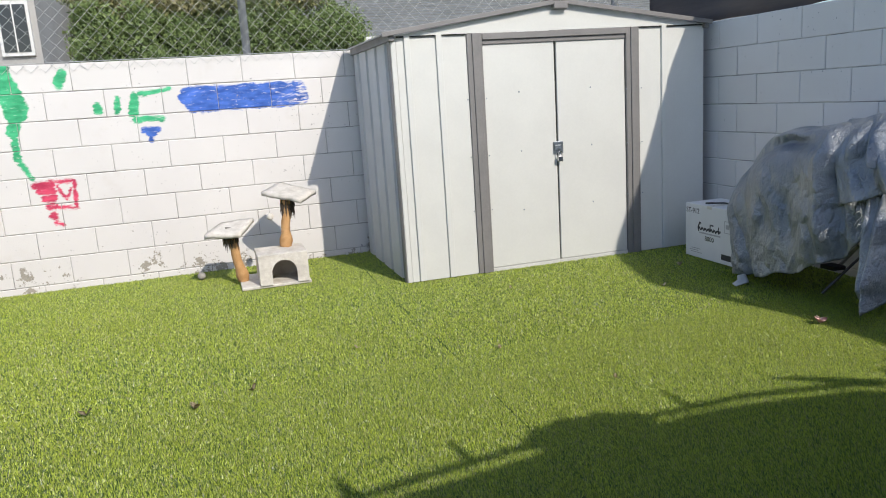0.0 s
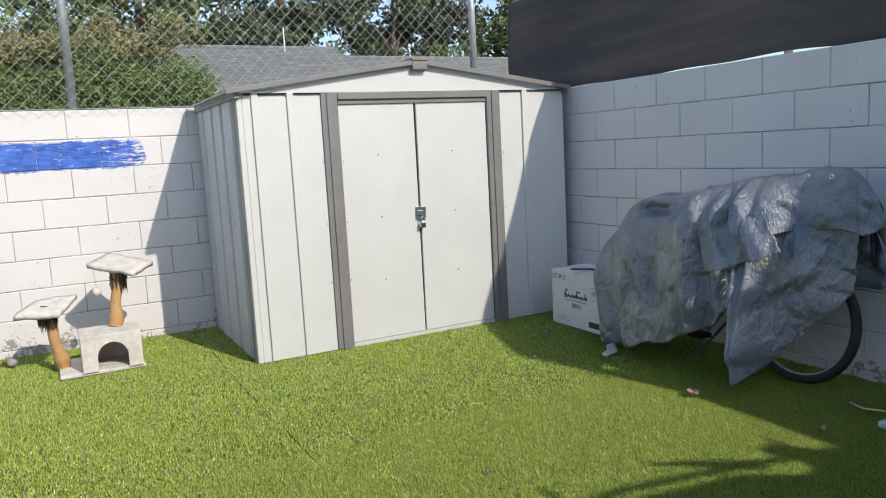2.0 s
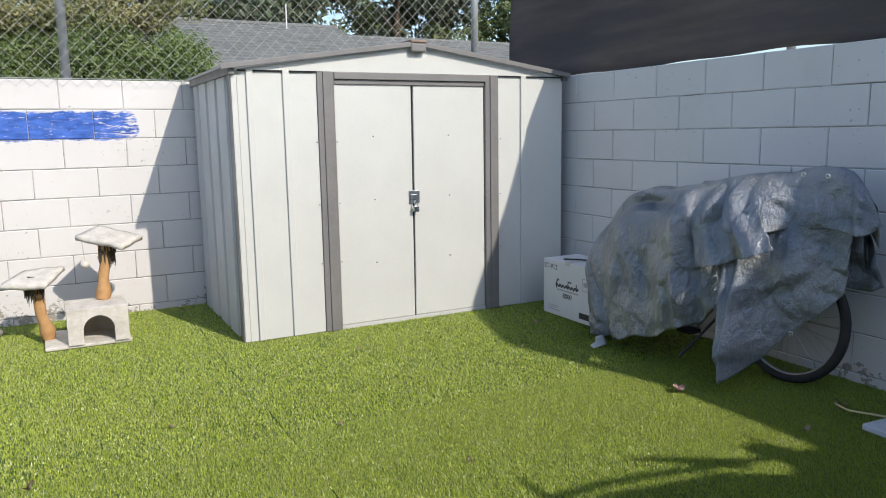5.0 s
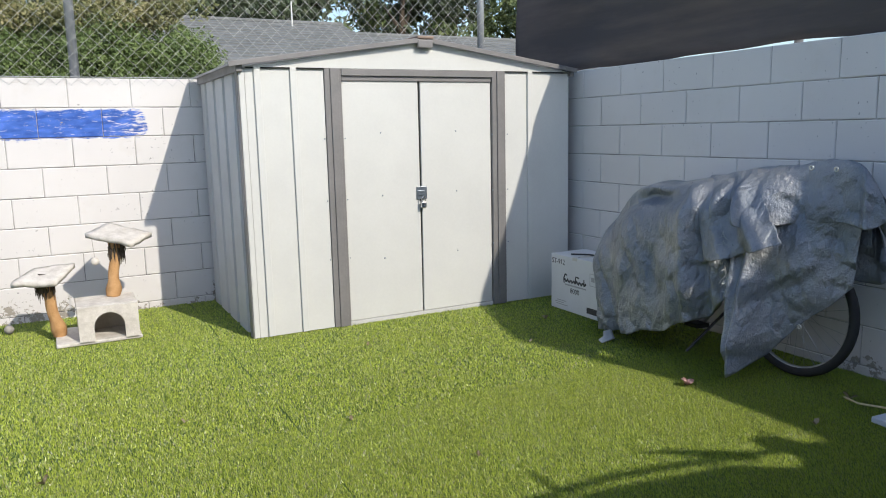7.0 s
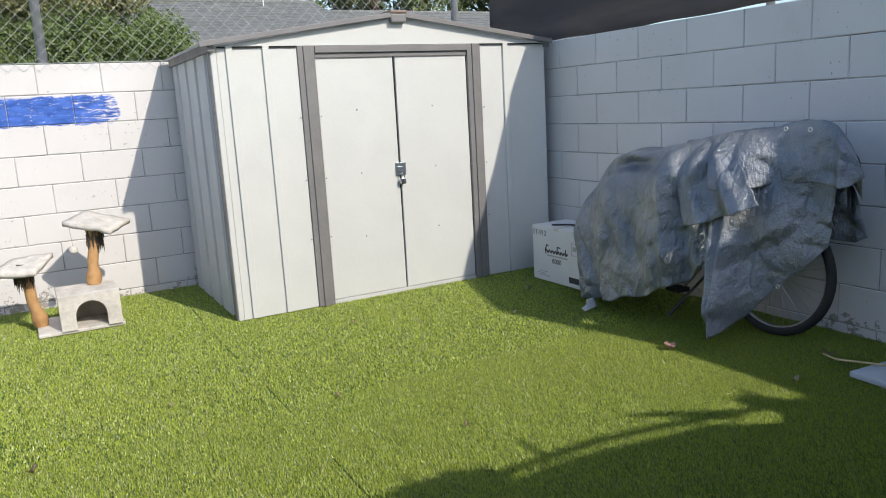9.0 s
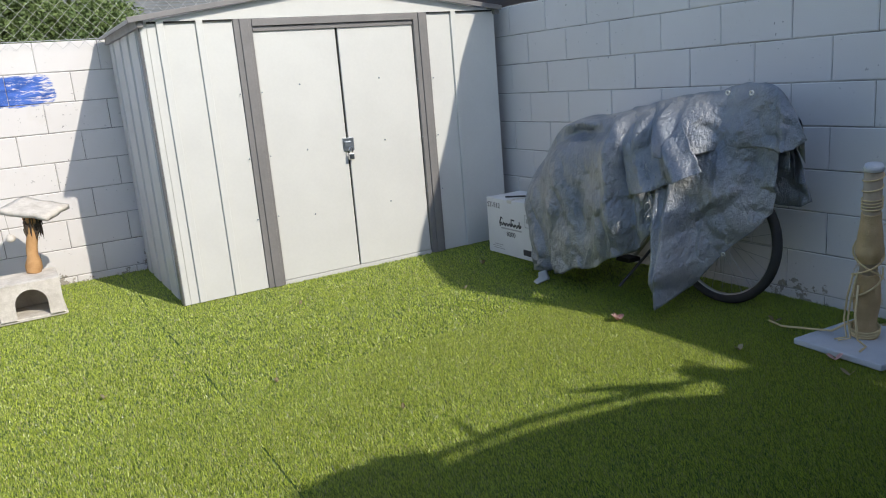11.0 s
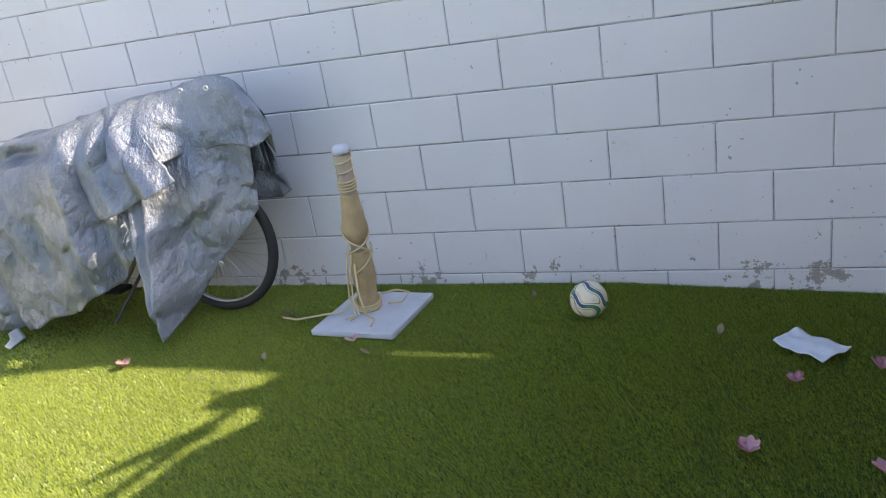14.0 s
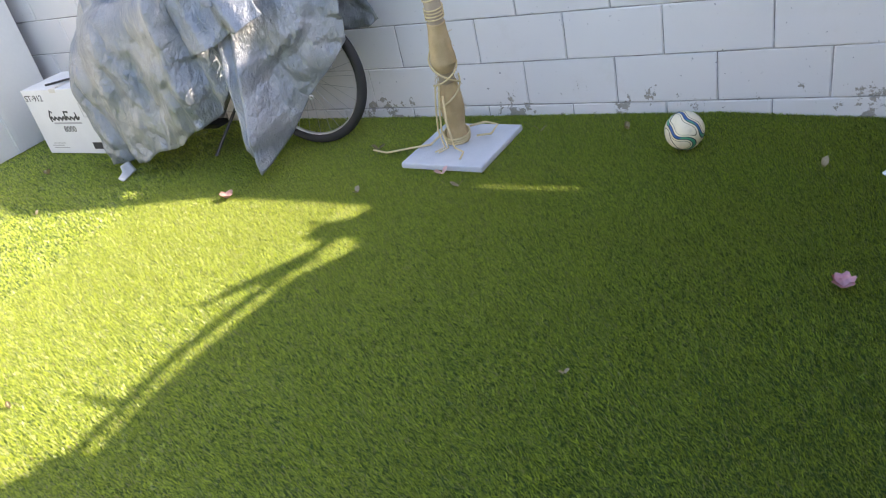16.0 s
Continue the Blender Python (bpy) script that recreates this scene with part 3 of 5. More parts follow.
canopy.t.links.new(blend.outputs[0], canopy.t.nodes["Material Output"].inputs[0])
canopy_cloth = canopy.m
GX, GY, GZ = 3.68, 0.86, GROUND


def gazebo_post(g, x, y):
    lx, ly = x - GX, y - GY
    p = part("post", boxed(lx - 0.043, lx + 0.043, ly - 0.043, ly + 0.043, 0.0, 2.14, bevel=0.004), charcoal, g)
    part("foot", boxed(lx - 0.075, lx + 0.075, ly - 0.075, ly + 0.075, 0.0, 0.045, bevel=0.006), charcoal, p)
    part("foot_collar", boxed(lx - 0.06, lx + 0.06, ly - 0.06, ly + 0.06, 0.045, 0.09, bevel=0.008), charcoal, p)


def dimmer_material():
    """Thin tan sheet, added to dim and warm the sun that passes through."""
    m = Mat("tan_sun_dimmer", (0.45, 0.33, 0.2), 0.9)
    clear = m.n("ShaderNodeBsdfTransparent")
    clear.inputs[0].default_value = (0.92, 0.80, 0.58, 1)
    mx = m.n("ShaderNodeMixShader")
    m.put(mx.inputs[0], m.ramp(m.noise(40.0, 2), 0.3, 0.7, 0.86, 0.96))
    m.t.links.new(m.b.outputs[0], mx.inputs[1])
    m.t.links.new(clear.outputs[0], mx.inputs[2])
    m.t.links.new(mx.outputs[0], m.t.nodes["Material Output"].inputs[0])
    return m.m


def gazebo():
    g = thing("gazebo", "charcoal metal gazebo with a tan fabric canopy", "gazebo", (GX, GY, GZ))
    g.rotation_euler = (0, 0, radians(-2.2))
    for x, y in ((GX, GY), (-0.6, GY), (GX, -2.6), (-0.6, -2.6)):
        gazebo_post(g, x, y)
    h = 2.14
    part("beam", boxed(-4.4, 0.1, -0.04, 0.04, 1.80, 1.87, bevel=0.004), charcoal, g)
    part("beam", boxed(-4.4, 0.1, -3.5, -3.42, h - 0.07, h, bevel=0.004), charcoal, g)
    # heights of the unseen rail and cloth edge, fitted to the lawn shadow
    rail = lambda x: curve(((-4.4, 1.62), (-3.2, 1.80), (-2.25, 1.968), (-1.95, 2.012), (-1.5, 2.06), (-1.0, 2.082), (-0.76, 2.092), (-0.54, 2.068), (-0.3, 2.03), (0.0, 1.985), (0.06, 1.98), (0.16, 1.955)), x)
    edge = lambda x: curve(((-4.4, 1.60), (-3.2, 1.78), (-2.0, 1.966), (-1.6, 2.008), (-1.05, 2.054), (-0.7, 2.048), (-0.5, 2.024), (-0.36, 2.01), (-0.27, 1.96), (-0.2, 1.91), (-0.13, 1.91), (-0.06, 1.97), (0.1, 1.97), (0.3, 1.96)), x)
    part("curtain_rail", tubed([(-4.4 + 0.142 * k, 0.09, rail(-4.4 + 0.142 * k)) for k in range(33)], 0.017, 8), charcoal, g, smooth=True)
    # unseen spikes and lump, added to give the rail's shadow its outline
    for x, dx, dz, r in ((-2.40, 0.02, 0.13, 0.034), (-1.94, 0.04, 0.15, 0.022), (-1.44, 0.015, 0.15, 0.018), (-0.98, 0.06, 0.165, 0.018), (-0.20, -0.30, 0.17, 0.036), (-0.24, -0.12, 0.03, 0.03), (0.02, 0.05, 0.16, 0.02)):
        part("shadow_spike", tubed([(x, 0.09, rail(x) - 0.01), (x + dx * 0.5, 0.09, rail(x) + dz * 0.55), (x + dx, 0.10, rail(x) + dz)], [r, r * 0.75, 0.006], 6), charcoal, g)
    bm = bmesh.new()
    for x, r in ((-1.66, 0.045), (-1.58, 0.075), (-1.49, 0.085), (-1.40, 0.08), (-1.31, 0.082), (-1.22, 0.055)):
        bmesh.ops.create_icosphere(bm, subdivisions=2, radius=r, matrix=Matrix.Translation((x, 0.08, rail(x) + 0.01)))
    part("shadow_lump", bm, canopy_cloth, g, "unseen lump on the rail shaping a bulge in its shadow", True)
    # unseen strip, cut to the edge of the solid shadow
    fall = [[(-4.4 + 0.05 * i, 0.072 + 0.006 * math.sin(i * 0.45 + 2 * k), 1.80 + (max(edge(-4.4 + 0.05 * i), 1.805) - 1.80) * k / 4) for k in range(5)] for i in range(94)]
    part("shadow_edge_cloth", shell(fall, (0, -0.004, 0)), canopy_cloth, g, "unseen tan strip setting the front edge of the shadow", True)
    # unseen canopy: front, back and side sheets; vent added to throw the sun patch
    def sheet(x0, x1, y0, y1, skew=0.0):
        nx, ny = 10, 10
        grid = [[(x0 + (x1 - x0) * i / nx - GX, y0 + (y1 + skew * i / nx - y0) * j / ny - GY, h + 0.02 + 0.01 * noise.noise((i * 0.7, j * 0.7, x0))) for j in range(ny + 1)] for i in range(nx + 1)]
        bm = shell(grid, (0, 0, -0.004))
        part("canopy", bm, canopy_cloth, g, smooth=True)

    sheet(-1.2, 3.95, -1.50, 0.55)
    sheet(-1.2, 3.95, -4.2, -2.27, 0.0)
    bound = lambda y: 3.527 - 0.22 * (y + 1.5)
    side = [[(-1.2 + (bound(-2.3 + 0.083 * j) + 1.2) * i / 10 - GX, -2.3 + 0.083 * j - GY, h + 0.024) for j in range(11)] for i in range(11)]
    part("canopy", shell(side, (0, 0, -0.004)), canopy_cloth, g, smooth=True)
    sheet(3.83, 4.1, -2.3, -1.47)
    # added sheet over the vent, toning down the patio's sun patch
    dimmer = [[(3.48 + 0.045 * i - GX, -2.4 + 0.1 * j - GY, h + 0.04) for j in range(11)] for i in range(10)]
    part("sun_dimmer_sheet", shell(dimmer, (0, 0, 0.002)), dimmer_material(), g, "unseen tan sheet dimming the sun through the vent")


gazebo()

# ---- covered bicycle ----
rubber = simple("tyre_rubber", (0.022, 0.022, 0.024), (0.035, 0.034, 0.034), 0.7, scale=20, grain=150).m
bike_paint = simple("bike_frame_paint", (0.05, 0.05, 0.055), (0.08, 0.08, 0.08), 0.35, scale=10, grain=150).m
alloy = simple("alloy", (0.5, 0.5, 0.5), (0.38, 0.38, 0.38), 0.35, 0.9, scale=20, grain=150).m
seat_vinyl = simple("seat_vinyl", (0.02, 0.02, 0.02), (0.03, 0.03, 0.03), 0.5).m
BX, BY = 3.71, 3.99


def ring(cx, cy, cz, r, n=48, a0=0.0, a1=math.tau):
    """Points of a circle in a plane of constant x."""
    return [Vector((cx, cy + r * math.cos(a0 + (a1 - a0) * k / n), cz + r * math.sin(a0 + (a1 - a0) * k / n))) for k in range(n)]


def wheel(b, y):
    w = part("wheel", tubed(ring(0, y, 0.325, 0.285), 0.011, 8, True), alloy, b, "alloy rim with spokes", True)
    part("tyre", tubed(ring(0, y, 0.325, 0.303), 0.023, 12, True), rubber, w, "black rubber tyre", True)
    part("hub", tubed([(-0.05, y, 0.325), (0.05, y, 0.325)], 0.02, 12), alloy, w, smooth=True)
    bm = bmesh.new()
    for k in range(28):
        a = math.tau * k / 28
        c = a + (0.5 if k % 2 else -0.5)
        tube(bm, [(0.03 if k % 4 < 2 else -0.03, y + 0.02 * math.cos(c), 0.325 + 0.02 * math.sin(c)), (0, y + 0.28 * math.cos(a), 0.325 + 0.28 * math.sin(a))], 0.0013, 4)
    part("spokes", bm, alloy, w)


def bicycle():
    b = thing("bicycle", "black bicycle leaning by the wall under a tarpaulin", "bicycle", (BX, BY, 0))
    b.rotation_euler = (0, radians(2.5), 0)
    wheel(b, 0.0)
    wheel(b, 1.06)
    bb, st, ht = (0, 0.42, 0.29), (0, 0.27, 0.72), (0, 0.86, 0.78)
    for pts, r in (((bb, st), 0.017), ((st, ht), 0.016), ((bb, (0, 0.87, 0.70)), 0.019), (((0.045, 0, 0.325), st), 0.009), (((-0.045, 0, 0.325), st), 0.009), (((0.045, 0, 0.325), bb), 0.01), (((-0.045, 0, 0.325), bb), 0.01)):
        part("frame_tube", tubed(pts, r, 10), bike_paint, b, smooth=True)
    part("fork", tubed([(0, 0.85, 0.84), (0, 0.90, 0.68), (0.05, 0.93, 0.62), (0.05, 1.06, 0.325)], 0.013, 8), bike_paint, b, smooth=True)
    part("fork", tubed([(0, 0.90, 0.68), (-0.05, 0.93, 0.62), (-0.05, 1.06, 0.325)], 0.013, 8), bike_paint, b, smooth=True)
    part("handlebar", tubed([(-0.26, 0.80, 0.86), (-0.12, 0.84, 0.87), (0, 0.84, 0.85), (0.12, 0.84, 0.87), (0.24, 0.80, 0.86)], 0.012, 8), alloy, b, smooth=True)
    part("seat_post", tubed([st, (0, 0.24, 0.84)], 0.013, 8), alloy, b, smooth=True)
    bm = bmesh.new()
    bmesh.ops.create_uvsphere(bm, u_segments=16, v_segments=10, radius=1, matrix=Matrix.Translation((0, 0.22, 0.87)) @ Matrix.Diagonal((0.08, 0.13, 0.035, 1)))
    part("saddle", bm, seat_vinyl, b, smooth=True)
    part("kickstand", tubed([(-0.03, 0.40, 0.26), (-0.20, 0.52, 0.01)], 0.008, 8), bike_paint, b)
    part("crank", tubed([(-0.07, 0.42, 0.29), (-0.09, 0.52, 0.16)], 0.01, 8), alloy, b)
    part("pedal", boxed(-0.18, -0.09, 0.47, 0.57, 0.145, 0.17, bevel=0.006), rubber, b)


bicycle()


def tarp_material():
    m = Mat("silver_tarp", (0.3, 0.31, 0.33), 0.4, 0.6)
    broad = m.noise(4.0, 3)
    fine = m.noise(38.0, 5, 0.65, (1, 1, 0.6))
    weave = m.noise(420.0, 2)
    col = m.mix(m.ramp(broad, 0.35, 0.65), (0.21, 0.24, 0.285), (0.34, 0.35, 0.36))
    col = m.mix(m.ramp(m.noise(11.0, 5, 0.7), 0.55, 0.75, 0.0, 0.5), col, (0.13, 0.135, 0.135))
    col = m.mix(m.ramp(fine, 0.6, 0.8, 0.0, 0.5), col, (0.62, 0.62, 0.61))
    m.set("Base Color", col)
    m.set("Metallic", 0.45)
    m.set("Roughness", m.ramp(fine, 0.3, 0.7, 0.27, 0.42))
    soft = m.math("ABSOLUTE", m.math("SUBTRACT", m.noise(15.0, 5, 0.6, (1, 1.2, 0.8)), 0.5))
    h = m.math("ADD", m.math("MULTIPLY", soft, 1.2), m.math("ADD", m.math("MULTIPLY", fine, 0.4), m.math("MULTIPLY", weave, 0.06)))
    m.bump(h, 0.9, 0.024)
    return m.m


tarp_mat = tarp_material()


def drape(yfun, ridge, hem, hemx, folds, radial=0.0, lip=4.2, drop=1.6, pleat=0.016, tilt=1.5, ridgex=3.64, back=0.22, nu=130, nv=120):
    """A hanging sheet: over a ridge, down the front to its hem. u runs along it, v from behind the ridge to the hem."""
    bm = bmesh.new()
    grid = []
    for i in range(nu + 1):
        u = i / nu
        col = []
        for j in range(nv + 1):
            v = -0.2 + 1.2 * j / nv
            y = yfun(u, max(v, 0))
            rz, hz, hx = ridge(u), hem(u), hemx(u)
            if v < 0:
                k = -v / 0.2
                x, z = ridgex + back * math.sin(k * 1.4), rz - 0.42 * (1 - math.cos(k * 1.4)) * 0.6
            else:
                x = ridgex + (hx - ridgex) * (1 - (1 - v) ** lip)
                z = rz + (hz - rz) * v ** drop
                cusp = abs(math.sin(y * 17 + 2.2 * noise.noise((y * 3, z * 1.5, 5.0)) + z * tilt))
                x += pleat * (0.6 - cusp) * min(1.0, 2.5 * v)
            dx, dy, dz = folds(u, v)
            d1 = noise.voronoi((y * 2.7 + z * 1.2, z * 2.3 - y * 0.7, 3.1))[0]
            n = 0.055 * (min(d1[1] - d1[0], 0.6) - 0.25) + 0.045 * (0.3 - abs(noise.noise((y * 3.1 + z * 1.7, z * 1.9 - y * 1.2, 5.2)))) + (0.3 - abs(noise.noise((y * 8 - z * 5, z * 5 + y * 2, 7.7)))) * 0.026 + (0.3 - abs(noise.noise((y * 19 + z * 7, z * 14, 1.7)))) * 0.006
            w = math.atan2(4.27 - y, 1.06 - z)
            n += radial * math.sin(w * 15 + 0.8 * math.sin(w * 4)) * min(0.5, math.hypot(4.27 - y, 1.0 - z)) * max(v, 0)
            col.append(bm.verts.new((x + dx + n * (0.5 + max(v, 0)), y + dy + n * 0.4, z + dz + n * 0.5)))
        grid.append(col)
    for i in range(nu):
        for j in range(nv):
            bm.faces.new((grid[i][j], grid[i + 1][j], grid[i + 1][j + 1], grid[i][j + 1]))
    return bm


def fold_sum(u, v, waves):
    """Hanging folds: each (place, width, depth, grows with v, drifts with v)."""
    out = 0.0
    for at, w, d, grow, drift in waves:
        k = (u - at - drift * max(v, 0)) / w
        out += d * math.exp(-k * k) * max(0.0, v) ** grow
    return out


def tarpaulin():
    t = thing("tarpaulin", "crumpled silver-grey tarpaulin draped over the bicycle", "tarpaulin", (3.5, 4.4, 0))
    inv = Matrix.Translation((-3.5, -4.4, 0))

    def p(name, bm, label="", mat=tarp_mat):
        bmesh.ops.transform(bm, verts=bm.verts, matrix=inv)
        ob = part(name, bm, mat, t, label, True)
        so = ob.modifiers.new("thick", "SOLIDIFY")
        so.thickness = 0.002
        return ob

    # sheet over the handlebar end
    p("main_sheet", drape(
        lambda u, v: 5.26 - 1.06 * u - (0.20 * (1 - u)) * v * (1 - 0.2 * v) - 0.10 * u * u * v,
        lambda u: curve(((0, 0.56), (0.05, 0.66), (0.16, 0.76), (0.36, 0.92), (0.55, 0.95), (0.82, 0.985), (1, 1.01)), u),
        lambda u: curve(((0, 0.03), (0.2, 0.05), (0.45, 0.13), (0.62, 0.17), (0.8, 0.245), (0.9, 0.33), (1, 0.50)), u),
        lambda u: curve(((0, 3.37), (0.4, 3.33), (0.72, 3.32), (0.8, 3.33), (0.9, 3.38), (1, 3.41)), u),
        lambda u, v: (fold_sum(u, v, ((0.12, 0.05, 0.045, 0.5, 0.05), (0.3, 0.06, -0.03, 0.7, 0.0), (0.5, 0.05, 0.022, 0.8, 0.06), (0.68, 0.045, -0.028, 0.6, 0.02), (0.82, 0.045, 0.05, 0.5, 0.05), (0.92, 0.03, -0.05, 0.3, -0.02), (1.0, 0.03, 0.03, 0.3, 0.0)))
                      + 0.02 * max(0.0, (u - 0.80) / 0.2) ** 1.2 * (v > 0) * min(1.0, 6 * max(v, 0)) - 0.04 * math.exp(-((u - 0.78) / 0.04) ** 2) * min(1.0, 5 * max(v, 0)) - 0.06 * math.exp(-((v - 0.10) / 0.07) ** 2) * math.exp(-((u - 0.42) / 0.28) ** 2) + 0.05 * math.exp(-((v - 0.26) / 0.06) ** 2) * math.exp(-((u - 0.5) / 0.25) ** 2), 0.0,
                      -0.006 * math.sin(u * 23) * max(v, 0) ** 3),
        pleat=0.004,
    ))
    # sheet over the seat end, hanging to a corner
    p("corner_sheet", drape(
        lambda u, v: 4.23 - 0.63 * u - 0.06 * v * (1 - u) + 0.05 * u * v,
        lambda u: curve(((0, 0.975), (0.2, 1.0), (0.5, 0.99), (1, 0.90)), u),
        lambda u: curve(((0, 0.46), (0.12, 0.28), (0.25, 0.06), (0.28, 0.06), (0.45, 0.17), (0.75, 0.365), (1, 0.51)), u),
        lambda u: curve(((0, 3.46), (0.12, 3.37), (0.25, 3.30), (0.33, 3.33), (0.45, 3.46), (1, 3.63)), u),
        lambda u, v: (fold_sum(u, v, ((0.05, 0.04, -0.02, 0.35, 0.1), (0.16, 0.04, 0.022, 0.3, 0.08), (0.25, 0.035, -0.02, 0.35, 0.04), (0.36, 0.05, 0.015, 0.45, 0.05), (0.66, 0.12, -0.02, 0.7, 0.0), (0.85, 0.08, 0.02, 0.6, 0.0))), 0.0, 0.0),
        radial=0.034, tilt=-6.0, pleat=0.003, lip=1.7, drop=1.2, ridgex=3.62, back=0.06,
    ), "sun-lit corner of the tarpaulin hanging to a point")
    # the fold that falls between the two ends
    p("middle_fold", drape(
        lambda u, v: 4.46 - 0.30 * u - (0.16 + 0.14 * u) * v,
        lambda u: curve(((0, 0.985), (0.5, 1.01), (1, 1.035)), u),
        lambda u: curve(((0, 0.55), (0.3, 0.60), (0.6, 0.64), (1, 0.72)), u),
        lambda u: curve(((0, 3.345), (0.2, 3.335), (0.45, 3.39), (0.6, 3.36), (1, 3.43)), u),
        lambda u, v: (fold_sum(u, v, ((0.02, 0.07, 0.05, 0.5, 0.0), (0.25, 0.09, -0.025, 0.4, 0.1), (0.52, 0.06, 0.03, 0.5, 0.05), (0.7, 0.08, -0.03, 0.4, 0.1))), 0.0, 0.0),
        radial=0.018, pleat=0.002, lip=2.2, drop=1.15, ridgex=3.60, back=0.1, nu=70, nv=80,
    ), "gathered fold of the tarpaulin catching the sun")
    # doubled flap lying over the top
    p("folded_flap", drape(
        lambda u, v: 4.21 - 0.66 * u - 0.06 * v * (1 - u) - 0.05 * u * v,
        lambda u: curve(((0, 1.03), (0.2, 1.05), (0.65, 1.09), (0.82, 1.075), (0.93, 1.0), (1, 0.93)), u),
        lambda u: curve(((0, 0.83), (0.1, 0.775), (0.2, 0.765), (0.35, 0.785), (0.7, 0.80), (0.9, 0.79), (1, 0.83)), u),
        lambda u: curve(((0, 3.42), (0.1, 3.375), (0.2, 3.42), (0.36, 3.535), (0.45, 3.57), (1, 3.63)), u),
        lambda u, v: (fold_sum(u, v, ((0.05, 0.035, -0.045, 0.3, 0.05), (0.14, 0.035, 0.02, 0.3, 0.05), (0.24, 0.05, -0.01, 0.3, 0.05), (0.6, 0.1, -0.012, 0.5, 0.0), (0.9, 0.04, -0.03, 0.3, -0.03))), 0.0, 0.0),
        radial=0.02, tilt=-3.0, pleat=0.002, lip=2.0, drop=1.25, ridgex=3.655, back=0.06, nu=90, nv=60,
    ), "folded-back flap of the tarpaulin")
    p("back_fall", drape(
        lambda u, v: 3.84 - 0.20 * u - 0.06 * v,
        lambda u: 0.90 - 0.05 * u,
        lambda u: 0.54 - 0.04 * math.sin(u * 3),
        lambda u: 3.76 + 0.06 * u,
        lambda u, v: (0.02 * math.sin(u * 9 + v * 3), 0.0, 0.0),
        lip=2.0, drop=1.1, pleat=0.006, ridgex=3.71, back=0.05, nu=24, nv=40,
    ), "dark fall of the tarpaulin behind the wheel")
    # hems, grommets and frayed threads
    brass = simple("grommet_metal", (0.75, 0.76, 0.74), (0.6, 0.6, 0.58), 0.3, 0.8).m
    for x, y, z, n in ((3.545, 3.80, 1.055, 0), (3.575, 3.70, 1.05, 0), (3.475, 3.79, 0.325, 1)):
        bm = tubed([Vector((x - 3.5 - (0.0 if n else 0.03), y - 4.4 + 0.009 * math.cos(a), z + 0.009 * math.sin(a))) for a in [k * math.tau / 14 for k in range(14)]], 0.0035, 6, True)
        part("grommet", bm, brass, t, "small metal eyelet", True)
    rng = random.Random(5)
    bm = bmesh.new()
    for k in range(70):
        s = rng.random()
        x, y, z = 3.385 - 0.025 * s, 4.17 - 0.06 * s, 0.74 - 0.30 * s
        d = Vector((rng.uniform(-0.03, 0.0), rng.uniform(-0.03, 0.02), rng.uniform(-0.05, 0.0)))
        q = Vector((x - 3.5, y - 4.4, z))
        tube(bm, [q, q + d * 0.5 + Vector((-0.006, 0, 0)), q + d], 0.0012, 3)
    part("frayed_edge", bm, simple("frayed_threads", (0.5, 0.51, 0.5), (0.35, 0.36, 0.36), 0.4, 0.3).m, t, "frayed silver threads on a torn edge")
    bm = bmesh.new()
    v = [bm.verts.new(c) for c in ((-0.26, 0.50, 0.012), (-0.14, 0.53, 0.014), (-0.11, 0.60, 0.05), (-0.17, 0.60, 0.045), (-0.20, 0.56, 0.03), (-0.24, 0.56, 0.012))]
    bm.faces.new((v[0], v[1], v[4], v[5]))
    bm.faces.new((v[1], v[2], v[3], v[4]))
    bmesh.ops.subdivide_edges(bm, edges=bm.edges[:], cuts=3, use_grid_fill=True)
    bmesh.ops.solidify(bm, geom=bm.faces[:], thickness=0.004)
    part("corner_tab", bm, simple("white_tab", (0.6, 0.61, 0.6), (0.45, 0.46, 0.45), 0.5).m, t, "whitish tarpaulin corner lying on the turf", True)


tarpaulin()

# ---- carton ----
card_white = simple("white_carton", (0.72, 0.73, 0.74), (0.66, 0.67, 0.68), 0.6, scale=5, grain=120, bump=0.05).m
ink = simple("carton_ink", (0.03, 0.03, 0.035), (0.05, 0.05, 0.055), 0.6).m
grey_ink = simple("carton_grey_ink", (0.35, 0.36, 0.37), (0.42, 0.42, 0.43), 0.6).m


def lettering(text, size, m, parent, name="lettering"):
    c = bpy.data.curves.new(name, "FONT")
    c.body, c.size, c.extrude, c.resolution_u = text, size, 0.0006, 3
    c.align_x = "CENTER"
    ob = new(name, c)
    dg = bpy.context.evaluated_depsgraph_get()
    me = bpy.data.meshes.new_from_object(ob.evaluated_get(dg))
    bpy.data.objects.remove(ob)
    me.materials.append(ink)
    o = new(name, me)
    o.parent = parent
    o.matrix_basis = m
    return o


